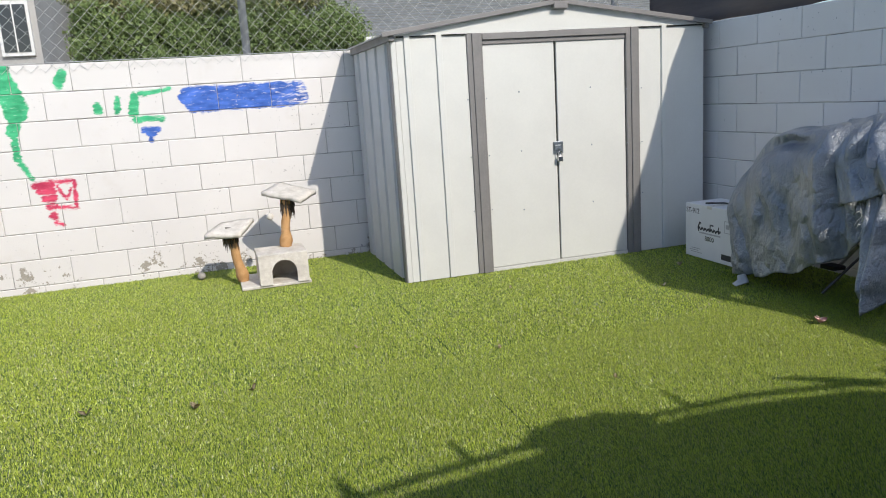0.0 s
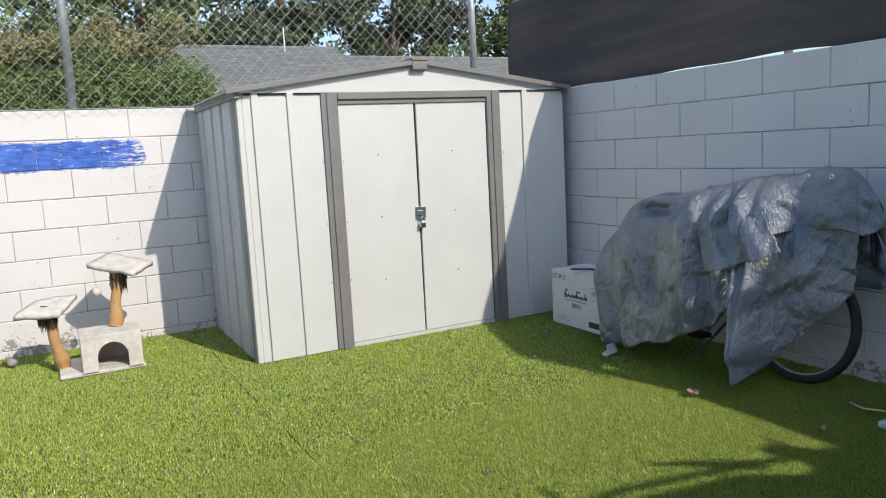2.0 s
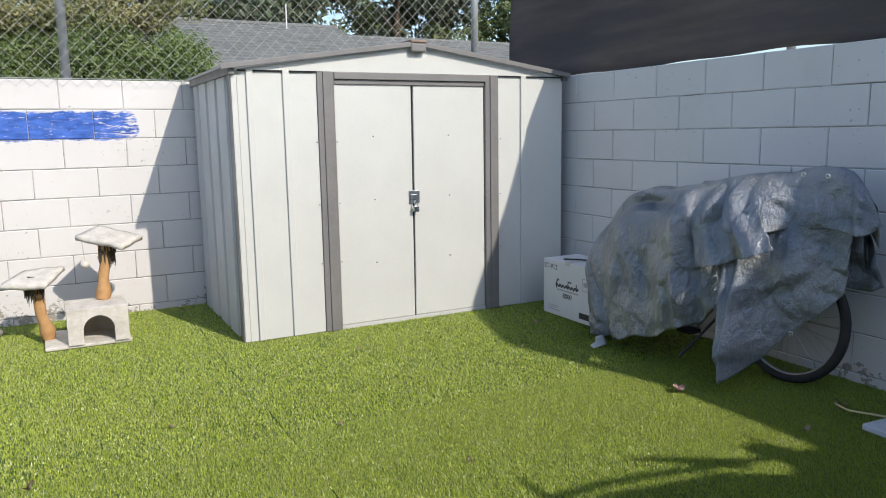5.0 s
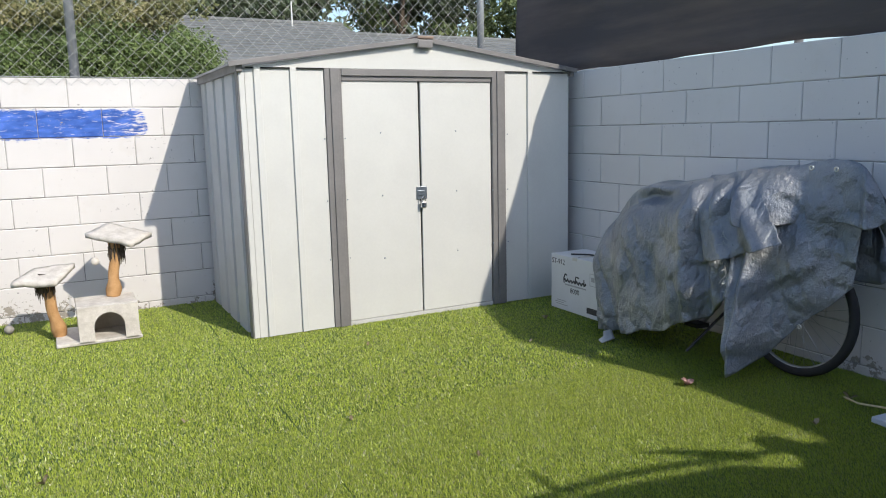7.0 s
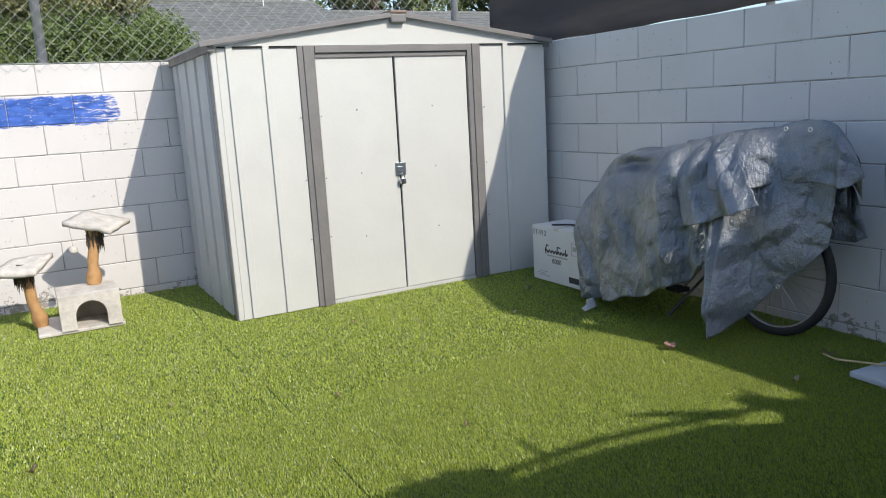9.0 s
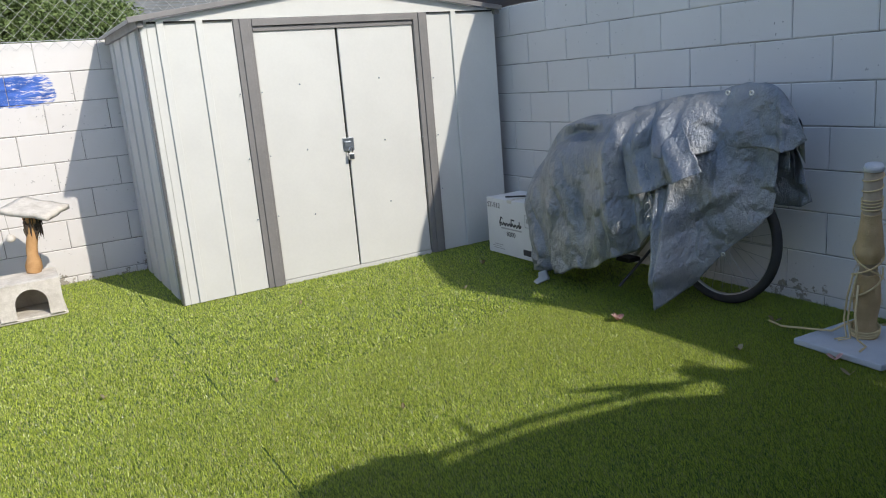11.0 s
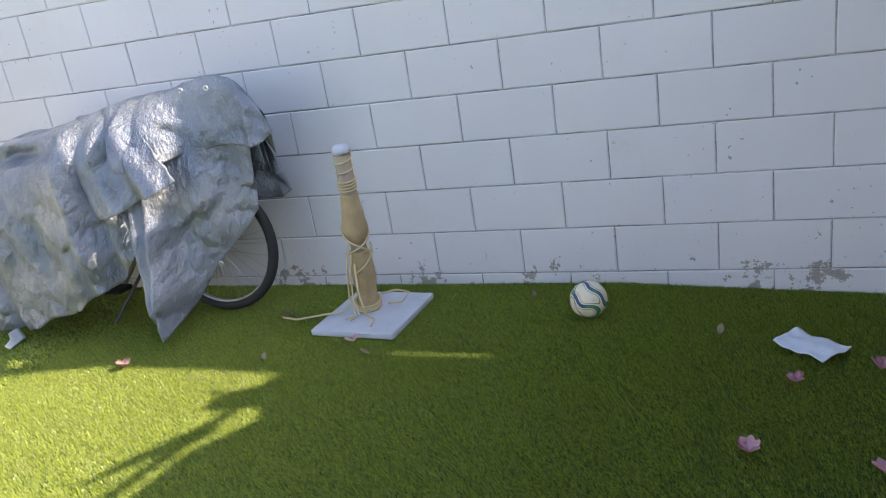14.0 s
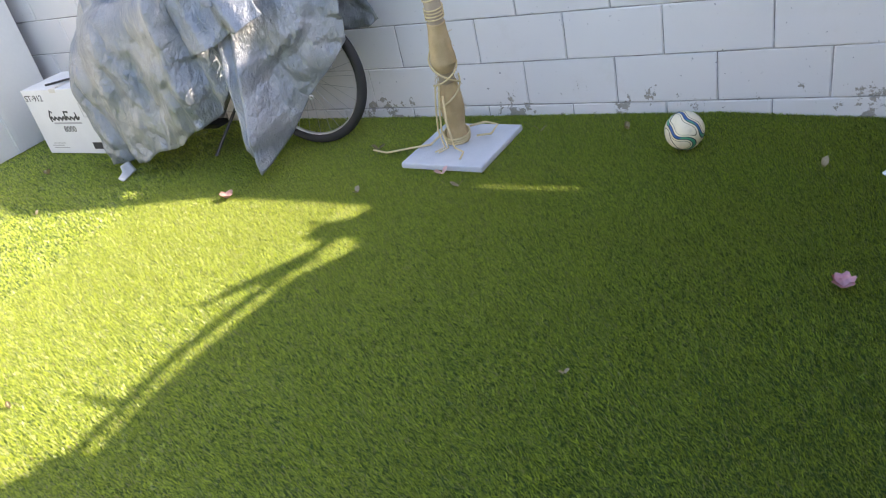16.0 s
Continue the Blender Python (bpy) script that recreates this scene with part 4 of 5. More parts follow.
def carton():
    c = thing("cardboard_box", "white cardboard carton with black print beside the shed", "box", (3.56, 5.58, 0))
    w, d, h = 0.27, 0.30, 0.385
    body = part("body", boxed(0, d, -w, w, 0, h, bevel=0.004), card_white, c)
    part("tape", boxed(-0.002, d + 0.002, -0.025, 0.025, h - 0.02, h + 0.0015), simple("packing_tape", (0.62, 0.6, 0.55), (0.55, 0.53, 0.48), 0.3).m, body)
    face = lambda y, z: pose(-0.0006, y, z, 90, 0, -90)
    lettering("ST-912", 0.052, face(0.185, h - 0.065), body)
    lettering("8000", 0.05, face(0.0, 0.135), body)
    bm = bmesh.new()
    # the maker's script, as a plain wavy stroke with two tall swashes
    tube(bm, [(-0.001, 0.12 - 0.24 * k / 24, 0.215 + 0.010 * math.sin(k * 1.9)) for k in range(25)], 0.008, 5)
    tube(bm, [(-0.001, 0.118, 0.195), (-0.001, 0.125, 0.225), (-0.001, 0.105, 0.262), (-0.001, 0.09, 0.25)], 0.007, 5)
    tube(bm, [(-0.001, -0.005, 0.205), (-0.001, -0.01, 0.255), (-0.001, -0.045, 0.252)], 0.007, 5)
    tube(bm, [(-0.001, -0.10, 0.205), (-0.001, -0.098, 0.25)], 0.006, 5)
    bmesh.ops.transform(bm, verts=bm.verts, matrix=Matrix.Diagonal((0.1, 1, 1, 1)))
    part("script_mark", bm, ink, body)
    part("print_line", boxed(-0.0008, 0.0, -0.12, 0.11, 0.182, 0.192), grey_ink, body)
    for k, (a, b) in enumerate(((0.08, 0.21), (0.12, 0.22), (0.10, 0.2))):
        part("print_line", boxed(-0.0008, 0.0, a, b, 0.035 + 0.014 * k, 0.040 + 0.014 * k), grey_ink, body)
    part("print_block", boxed(-0.0008, 0.0, -0.24, -0.13, 0.03, 0.07), ink, body)
    bm = bmesh.new()
    for a, b, e, f in ((-0.225, -0.16, 0.22, 0.224), (-0.225, -0.16, 0.30, 0.304), (-0.225, -0.221, 0.224, 0.30), (-0.164, -0.16, 0.224, 0.30), (-0.21, -0.175, 0.25, 0.28)):
        box(bm, -0.0008, 0.0, a, b, e, f)
    part("print_stamp", bm, grey_ink, body)
    bm = tubed([(0.06, 0.12, h + 0.004), (0.12, 0.0, h + 0.012), (0.16, -0.12, h + 0.006), (0.14, -0.2, h + 0.01)], 0.006, 6)
    tagged(part("cable", bm, seat_vinyl), "black cable lying on the carton", "cable").location = (3.56, 5.58, 0)


carton()

# ---- cat tree ----
plush = Mat("grey_plush", (0.5, 0.48, 0.45), 0.95)
f1, f2 = plush.noise(12.0, 5, 0.7), plush.noise(180.0, 3, 0.7)
plush.set("Base Color", plush.mix(plush.ramp(f1, 0.4, 0.7), plush.mix(plush.ramp(f2, 0.3, 0.7), (0.78, 0.74, 0.67), (0.66, 0.62, 0.56)), (0.52, 0.48, 0.42)))
plush.bump(plush.math("ADD", f1, f2), 0.45, 0.005)
plush = plush.m
sisal = simple("orange_sisal", (0.62, 0.37, 0.17), (0.46, 0.25, 0.10), 0.95, scale=14, grain=240, bump=0.8, dist=0.006).m
strap_grey = simple("grey_string", (0.5, 0.48, 0.45), (0.4, 0.38, 0.35), 0.9).m
fur = simple("brown_fur", (0.06, 0.045, 0.035), (0.12, 0.09, 0.06), 0.9, scale=30, grain=300).m


def plate(corners, thick):
    """A cushioned slab through four corners."""
    n = 8
    a, b, c, d = [Vector(q) for q in corners]
    grid = []
    for i in range(n + 1):
        row = []
        for j in range(n + 1):
            s, t = i / n, j / n
            q = (a * (1 - s) + b * s) * (1 - t) + (d * (1 - s) + c * s) * t
            q.z += 0.012 * noise.noise((q.x * 14, q.y * 14, q.z * 9))
            row.append(q)
        grid.append(row)
    return shell(grid, (0, 0, -thick))


def rope_post(a, b, r, turns, bulge):
    """A post wound with rope, so that its outline is ribbed."""
    a, b = Vector(a), Vector(b)
    n = turns * 4
    pts, rad = [], []
    for k in range(n + 1):
        t = k / n
        pts.append(a.lerp(b, t) + Vector((0.004 * math.sin(t * 11), 0.004 * math.cos(t * 9), 0)))
        rad.append((r + bulge * max(0, math.sin(t * 7.5 + 0.6)) ** 2) * (1.0 if k % 2 else 0.93))
    return tubed(pts, rad, 14)


def shag(bm, c, r, n, length, rng):
    """Tufts of long fur hanging round a post."""
    for k in range(n):
        a = rng.uniform(0, math.tau)
        p = Vector(c) + Vector((math.cos(a) * r, math.sin(a) * r, rng.uniform(-0.02, 0.06)))
        o = Vector((math.cos(a), math.sin(a), 0))
        q = p + o * rng.uniform(0.008, 0.03) + Vector((0, 0, -rng.uniform(0.3, 1.0) * length))
        tube(bm, [p, p.lerp(q, 0.5) + o * 0.01, q], [0.005, 0.004, 0.001], 4)


def cat_tree():
    c = thing("cat_tree", "worn grey plush cat tree with two tilted perches and frayed posts", "cat tree", (0.65, 6.7, 0))
    o = Vector((0.65, 6.7, 0))
    L = lambda x, y, z: Vector((x, y, z)) - o
    bm = boxed(0.41, 0.90, 6.55, 7.0, 0.0, 0.022, bevel=0.006)
    bmesh.ops.transform(bm, verts=bm.verts, matrix=Matrix.Translation(-o))
    part("base_board", bm, plush, c)
    # house with an arched doorway
    x0, x1, y0, y1, h, ax, ar = 0.54, 0.885, 6.535, 6.88, 0.235, 0.715, 0.088
    arch = [(ax - ar, 0.022)] + [(ax - ar * math.cos(k * math.pi / 14), 0.105 + ar * math.sin(k * math.pi / 14)) for k in range(15)] + [(ax + ar, 0.022)]
    cols = [(x0, 0.022)] + arch + [(x1, 0.022)]
    tops = [x0] + [ax - ar] + [q[0] for q in arch[1:-1]] + [ax + ar] + [x1]
    bm = bmesh.new()
    lo = [[bm.verts.new(L(x, y, z)) for x, z in cols] for y in (y0, y0 + 0.03)]
    hi = [[bm.verts.new(L(x, y, h)) for x in tops] for y in (y0, y0 + 0.03)]
    for i in range(len(cols) - 1):
        bm.faces.new((lo[0][i], lo[0][i + 1], hi[0][i + 1], hi[0][i]))
        bm.faces.new((lo[1][i], hi[1][i], hi[1][i + 1], lo[1][i + 1]))
        bm.faces.new((lo[0][i], lo[1][i], lo[1][i + 1], lo[0][i + 1]))
        bm.faces.new((hi[0][i], hi[0][i + 1], hi[1][i + 1], hi[1][i]))
    for i in (0, len(cols) - 1):
        bm.faces.new((lo[0][i], hi[0][i], hi[1][i], lo[1][i]))
    bmesh.ops.remove_doubles(bm, verts=bm.verts, dist=0.0002)
    part("house_front", bm, plush, c)
    for nm, args in (("house_side", (x0, x0 + 0.025, y0 + 0.031, y1, 0.022, h - 0.026)), ("house_side", (x1 - 0.025, x1, y0 + 0.031, y1, 0.022, h - 0.026)), ("house_back", (x0 + 0.026, x1 - 0.026, y1 - 0.025, y1, 0.022, h - 0.026)), ("house_top", (x0 - 0.004, x1 + 0.004, y0 + 0.031, y1 + 0.004, h - 0.025, h + 0.004))):
        bm = boxed(*args, bevel=0.006)
        bmesh.ops.transform(bm, verts=bm.verts, matrix=Matrix.Translation(-o))
        part(nm, bm, plush, c)
    part("post", rope_post(L(0.76, 6.79, h), L(0.815, 6.86, 0.60), 0.034, 16, 0.016), sisal, c, "frayed orange sisal post", True)
    part("post", rope_post(L(0.435, 6.79, 0.02), L(0.375, 6.80, 0.41), 0.034, 16, 0.014), sisal, c, "frayed orange sisal post", True)
    part("perch", plate([L(0.635, 6.88, 0.652), L(0.783, 7.06, 0.69), L(1.037, 6.88, 0.63), L(0.891, 6.68, 0.595)], 0.03), plush, c, "tilted grey plush perch", True)
    part("perch", plate([L(0.198, 6.72, 0.405), L(0.327, 6.92, 0.455), L(0.559, 6.88, 0.465), L(0.444, 6.64, 0.40)], 0.03), plush, c, "tilted grey plush perch", True)
    rng = random.Random(9)
    for at in ((0.81, 6.85, 0.55), (0.378, 6.80, 0.37)):
        bm = bmesh.new()
        shag(bm, L(*at), 0.03, 90, 0.11, rng)
        tube(bm, [L(*at) + Vector((0, 0, -0.06)), L(*at) + Vector((0.003, 0, 0.06))], 0.036, 10)
        part("fur_trim", bm, fur, c, "dark brown shaggy fur under the perch")
    bm = bmesh.new()
    bmesh.ops.create_icosphere(bm, subdivisions=3, radius=0.027, matrix=Matrix.Translation(L(0.678, 6.86, 0.467)))
    pom = part("pompom", bm, plush, c, "grey plush ball on a string", True)
    part("string", tubed([L(0.678, 6.86, 0.49), L(0.674, 6.86, 0.57), L(0.67, 6.87, 0.645)], 0.0022, 5), strap_grey, pom)


cat_tree()


def ball(name, label, x, y, z, r, mat):
    bm = bmesh.new()
    bmesh.ops.create_uvsphere(bm, u_segments=24, v_segments=16, radius=r)
    ob = tagged(part(name, bm, mat, smooth=True), label, "ball")
    ob.location = (x, y, z)
    return ob


felt = simple("grey_felt", (0.4, 0.38, 0.34), (0.3, 0.28, 0.25), 0.95, scale=60, grain=300, bump=0.6).m
ball("toy_ball", "small grey felt ball on the turf by the wall", 0.14, 7.12, 0.03, 0.03, felt)

# ---- scratching post ----
def scratching_post():
    s = thing("scratching_post", "leaning scratching post of unravelled yellow sisal on a white carpet base", "scratching post", (3.64, 3.2, 0))
    o = Vector((3.64, 3.2, 0))
    carpet = simple("white_carpet", (0.62, 0.64, 0.67), (0.54, 0.56, 0.6), 0.95, scale=10, grain=220, bump=0.8, dist=0.005).m
    yellow = simple("yellow_sisal", (0.63, 0.47, 0.27), (0.47, 0.34, 0.18), 0.95, scale=12, grain=260, bump=0.8, dist=0.006).m
    bare = simple("bare_tube", (0.42, 0.34, 0.24), (0.34, 0.27, 0.19), 0.9, scale=12, grain=160).m
    bm = boxed(-0.205, 0.205, -0.195, 0.195, 0.0, 0.028, bevel=0.007, m=Matrix.Rotation(radians(-4), 4, "Z"))
    part("base", bm, carpet, s, "white carpet-covered board")
    a, b = Vector((0.03, 0.03, 0.028)), Vector((-0.095, -0.045, 0.76))
    part("core", tubed([a, b], 0.033, 18), bare, s, "bare cardboard tube", True)
    part("cap", tubed([b - (b - a).normalized() * 0.01, b + (b - a).normalized() * 0.012], [0.038, 0.031], 18), carpet, s, "grey plush cap", True)
    for t0, t1, bulges in ((0.0, 0.40, ((0.02, 0.05, 0.014), (0.22, 0.10, 0.014), (0.33, 0.05, 0.006))), (0.47, 0.75, ((0.53, 0.05, 0.016), (0.62, 0.06, 0.008)))):
        pts, rad = [], []
        for k in range(41):
            t = t0 + (t1 - t0) * k / 40
            pts.append(a.lerp(b, t))
            rad.append((0.037 + sum(h * math.exp(-((t - c) / w) ** 2) for c, w, h in bulges)) * (1.0 if k % 2 else 0.965))
        part("sisal_wrap", tubed(pts, rad, 18), yellow, s, "yellow sisal winding", True)
    cord = simple("pale_cord", (0.72, 0.60, 0.36), (0.58, 0.45, 0.24), 0.9, scale=14, grain=260).m
    rng = random.Random(4)
    side = (b - a).normalized().orthogonal().normalized()
    up = (b - a).normalized().cross(side)

    def coil(t0, t1, turns, r, w, wob=0.0):
        m = int(turns * 16)
        return tubed([a.lerp(b, t0 + (t1 - t0) * k / m) + (side * math.cos(k * math.tau / 16) + up * math.sin(k * math.tau / 16)) * (r + wob * math.sin(k * 0.37)) for k in range(m + 1)], w, 5)

    for args in ((0.86, 0.985, 2.2, 0.036, 0.003), (0.77, 0.84, 4, 0.037, 0.003), (0.33, 0.60, 1.1, 0.055, 0.004, 0.004), (0.60, 0.36, 0.8, 0.055, 0.004, 0.004), (0.16, 0.42, 0.8, 0.055, 0.004, 0.004), (0.02, 0.07, 3.2, 0.055, 0.0045, 0.003)):
        part("loose_cord", coil(*args), cord, s, smooth=True)
    part("loose_cord", tubed([a.lerp(b, 0.34) + Vector((-0.066, 0, 0)), (-0.10, 0.0, 0.16), (-0.11, -0.02, 0.06), (-0.10, -0.05, 0.036), (-0.16, -0.06, 0.034)], 0.0045, 5), cord, s, smooth=True)
    part("loose_cord", tubed([a.lerp(b, 0.1) + Vector((-0.05, 0.03, 0)), (-0.06, 0.12, 0.05), (-0.05, 0.22, 0.03), (-0.08, 0.34, 0.02), (-0.06, 0.42, 0.022)], 0.005, 5), cord, s, smooth=True)
    part("loose_cord", tubed([a.lerp(b, 0.08) + Vector((0.03, -0.05, 0)), (0.06, -0.10, 0.10), (0.07, -0.15, 0.085), (0.05, -0.12, 0.05), (0.03, -0.06, 0.05)], 0.005, 5), cord, s, smooth=True)
    for sx, sy in ((-0.058, 0.012), (-0.055, 0.03)):
        part("loose_cord", tubed([a.lerp(b, 0.40) + Vector((sx, sy, 0)), (sx - 0.02, sy + 0.02, 0.22), (sx - 0.012, sy + 0.035, 0.12), (sx - 0.03, sy + 0.01, 0.05), (sx - 0.05, sy + 0.05, 0.036)], 0.004, 5), cord, s, smooth=True)
    bm = bmesh.new()
    for k in range(220):
        t = rng.uniform(0.02, 0.68)
        an = rng.uniform(0, math.tau)
        d = side * math.cos(an) + up * math.sin(an)
        q = a.lerp(b, t) + d * 0.04
        tube(bm, [q, q + d * rng.uniform(0.004, 0.02) + Vector((0, 0, rng.uniform(-0.05, 0.01)))], 0.0009, 3)
    part("loose_fibre", bm, yellow, s, "stray sisal fibres")["kind"] = "stuff"


scratching_post()


# ---- small football ----
def football():
    m = Mat("football_skin", (0.75, 0.7, 0.6), 0.4)
    v = m.local()
    x, y, z = [m.math("MULTIPLY", c, 44.0) for c in m.xyz(v)]
    wind = None
    for p, q in ((x, y), (y, z), (z, x)):
        t = m.math("MULTIPLY", m.math("SINE", p), m.math("COSINE", q))
        wind = t if wind is None else m.math("ADD", wind, t)
    band = m.math("ABSOLUTE", wind)
    side = m.ramp(m.noise(9.0, 1, 0.5, vec=v), 0.48, 0.52)
    col = m.mix(m.ramp(band, 0.24, 0.28), m.mix(side, (0.02, 0.10, 0.30), (0.05, 0.30, 0.17)), (0.015, 0.02, 0.03))
    col = m.mix(m.ramp(band, 0.40, 0.44), col, (0.78, 0.68, 0.47))
    col = m.mix(m.ramp(band, 0.74, 0.77), col, (0.20, 0.17, 0.10))
    col = m.mix(m.ramp(band, 0.84, 0.87), col, (0.80, 0.70, 0.50))
    m.set("Base Color", m.mix(m.ramp(m.noise(30.0, 4), 0.55, 0.75, 0, 0.4), col, (0.35, 0.3, 0.22)))
    r = 0.073
    f = thing("football", "small cream football with dark and blue swirling panels", "ball", (3.66, 2.275, 0.071))
    f.rotation_euler = (0.6, 0.4, 1.0)
    bm = bmesh.new()
    bmesh.ops.create_icosphere(bm, subdivisions=4, radius=r)
    part("skin", bm, m.m, f, smooth=True)
    part("seam", tubed(ring(0, 0, 0, r + 0.0002, 40), 0.0012, 5, True), ink, f)


football()


# ---- litter on the turf ----
def petals(name, label, category, x, y, z, size, mat, seed, n=6):
    rng = random.Random(seed)
    bm = bmesh.new()
    for k in range(n):
        a = rng.uniform(0, 0.6) + k * math.tau / n
        out = []
        for i in range(4):
            row = []
            for j in range(3):
                s, t = i / 3, (j - 1)
                w = math.sin(math.pi * min(0.97, 0.12 + 0.8 * s)) * 0.45
                px, py = s, t * w
                pz = 0.85 * s + 0.35 * abs(t) * w + rng.uniform(-0.08, 0.08)
                row.append(bm.verts.new(Vector((math.cos(a) * px - math.sin(a) * py, math.sin(a) * px + math.cos(a) * py, max(pz, 0.02))) * size))
            out.append(row)
        for i in range(3):
            for j in range(2):
                bm.faces.new((out[i][j], out[i + 1][j], out[i + 1][j + 1], out[i][j + 1]))
    bmesh.ops.solidify(bm, geom=bm.faces[:], thickness=0.0012)
    ob = tagged(part(name, bm, mat, smooth=True), label, category, group="fallen blossoms on the turf" if category == "flower" else "fallen leaves on the turf")
    ob.matrix_basis = pose(x, y, z, rng.uniform(-15, 15), rng.uniform(-15, 15), rng.uniform(0, 360))
    return ob


pink = simple("pink_petal", (0.9, 0.56, 0.60), (0.82, 0.42, 0.50), 0.6, scale=60, grain=200).m
pale = simple("pale_petal", (0.85, 0.62, 0.57), (0.8, 0.5, 0.48), 0.6, scale=60, grain=200).m
dry = simple("dry_leaf", (0.55, 0.47, 0.33), (0.42, 0.33, 0.2), 0.8, scale=50, grain=200).m
tan_leaf = simple("tan_petal", (0.6, 0.42, 0.2), (0.48, 0.32, 0.14), 0.8, scale=50, grain=200).m
for k, (x, y, s, m) in enumerate(((3.13, 4.13, 0.04, pale), (3.26, 1.575, 0.034, pink), (2.86, 1.725, 0.04, pink), (2.83, 1.40, 0.04, pink), (2.62, 1.225, 0.042, pink), (3.38, 1.325, 0.042, pink), (3.25, 1.055, 0.034, pink), (3.05, 0.98, 0.028, pale))):
    petals("fallen_blossom", "crumpled pink blossom lying on the turf" if m is pink else "pale pink blossom lying on the turf", "flower", x, y, turf_z(y) + 0.006 if y > turf_edge(x) else GROUND + 0.002, s * 0.82, m, 20 + k, 7)
for k, (x, y, s, m) in enumerate(((3.40, 3.19, 0.03, pale), (3.30, 3.07, 0.03, dry), (3.22, 3.50, 0.026, dry), (3.55, 1.80, 0.03, dry), (3.62, 1.21, 0.034, tan_leaf), (3.82, 2.53, 0.028, dry), (3.80, 2.9, 0.03, dry), (3.62, 3.62, 0.03, dry), (3.60, 1.16, 0.02, dry), (2.05, 5.6, 0.02, dry), (1.55, 4.55, 0.02, dry), (1.85, 3.95, 0.018, dry), (0.9, 4.9, 0.02, dry), (0.1, 4.45, 0.03, dry), (0.35, 4.55, 0.028, dry), (-0.35, 4.6, 0.03, dry), (3.30, 5.55, 0.03, dry), (2.9, 5.15, 0.02, dry), (2.35, 2.35, 0.015, dry))):
    petals("fallen_leaf", "small dry curled leaf lying on the turf", "leaf", x, y, turf_z(y) + 0.006, s, m, 60 + k, 2)


def paper_sheet():
    n = 14
    c = [Vector((3.485, 1.63, 0)), Vector((3.365, 1.49, 0)), Vector((3.475, 1.39, 0)), Vector((3.595, 1.545, 0))]
    g = []
    for i in range(n + 1):
        row = []
        for j in range(n + 1):
            s, t = i / n, j / n
            q = (c[0] * (1 - s) + c[1] * s) * (1 - t) + (c[3] * (1 - s) + c[2] * s) * t
            q.z = turf_z(q.y) + 0.022 + 0.012 * noise.noise((q.x * 22, q.y * 22, 0.3)) + 0.010 * abs(s - 0.5)
            row.append(q)
        g.append(row)
    bm = shell(g, (0, 0, -0.001))
    tagged(part("paper_sheet", bm, simple("white_tissue", (0.72, 0.74, 0.78), (0.62, 0.64, 0.68), 0.8, scale=20, grain=160).m, smooth=True), "crumpled white paper sheet lying on the turf", "paper")


paper_sheet()

# ---- gazebo post dressing and curtain ----
foam = simple("white_foam", (0.62, 0.63, 0.62), (0.52, 0.53, 0.52), 0.7, scale=14, grain=120, bump=0.3).m
strap_white = simple("white_strap", (0.72, 0.72, 0.7), (0.6, 0.6, 0.58), 0.6, scale=30, grain=200).m
curtain_tan = simple("tan_curtain", (0.86, 0.74, 0.65), (0.80, 0.68, 0.59), 0.9, scale=3, grain=260, bump=0.2).m
curtain_brown = simple("brown_curtain_border", (0.45, 0.25, 0.16), (0.38, 0.20, 0.13), 0.85, scale=6, grain=260, bump=0.2).m


def post_guard():
    g = thing("foam_guard", "white plastic block strapped to the gazebo post", "post guard", (GX, GY, GROUND))
    for x0, x1, y0, y1 in ((0.047, 0.125, -0.07, 0.07),):
        bm = boxed(x0, x1, y0, y1, 0.06, 0.56, bevel=0.012)
        for z in (0.12, 0.24, 0.40):
            box(bm, x0 - 0.004, x1 + 0.012, y0 - 0.012, y1 + 0.012, z, z + 0.05, bevel=0.008)
        part("block", bm, foam, g)
    for z in (0.105, 0.40):
        bm = bmesh.new()
        c = [(-0.05, -0.05), (-0.05, 0.05), (0.06, 0.088), (0.145, 0.088), (0.145, -0.088), (0.06, -0.088)]
        tube(bm, [(x, y, z + 0.03 * k / 6) for k, (x, y) in enumerate(c)], 0.004, 4, True)
        vs = [[bm.verts.new((x * s, y * s, z + dz)) for x, y in c] for s in (1.0, 1.03) for dz in (0, 0.045)]
        for i in range(6):
            j = (i + 1) % 6
            bm.faces.new((vs[0][i], vs[0][j], vs[1][j], vs[1][i]))
            bm.faces.new((vs[2][i], vs[3][i], vs[3][j], vs[2][j]))
            bm.faces.new((vs[1][i], vs[1][j], vs[3][j], vs[3][i]))
            bm.faces.new((vs[0][i], vs[2][i], vs[2][j], vs[0][j]))
        part("strap", bm, strap_white, g, "white binding strap")
    tagged(part("curtain_pole", tubed([(GX + 0.10, GY - 0.10, 0.30), (GX + 0.09, GY - 0.095, 2.02)], 0.011, 8), charcoal, smooth=True), "thin black pole standing behind the gazebo post", "pole")


post_guard()


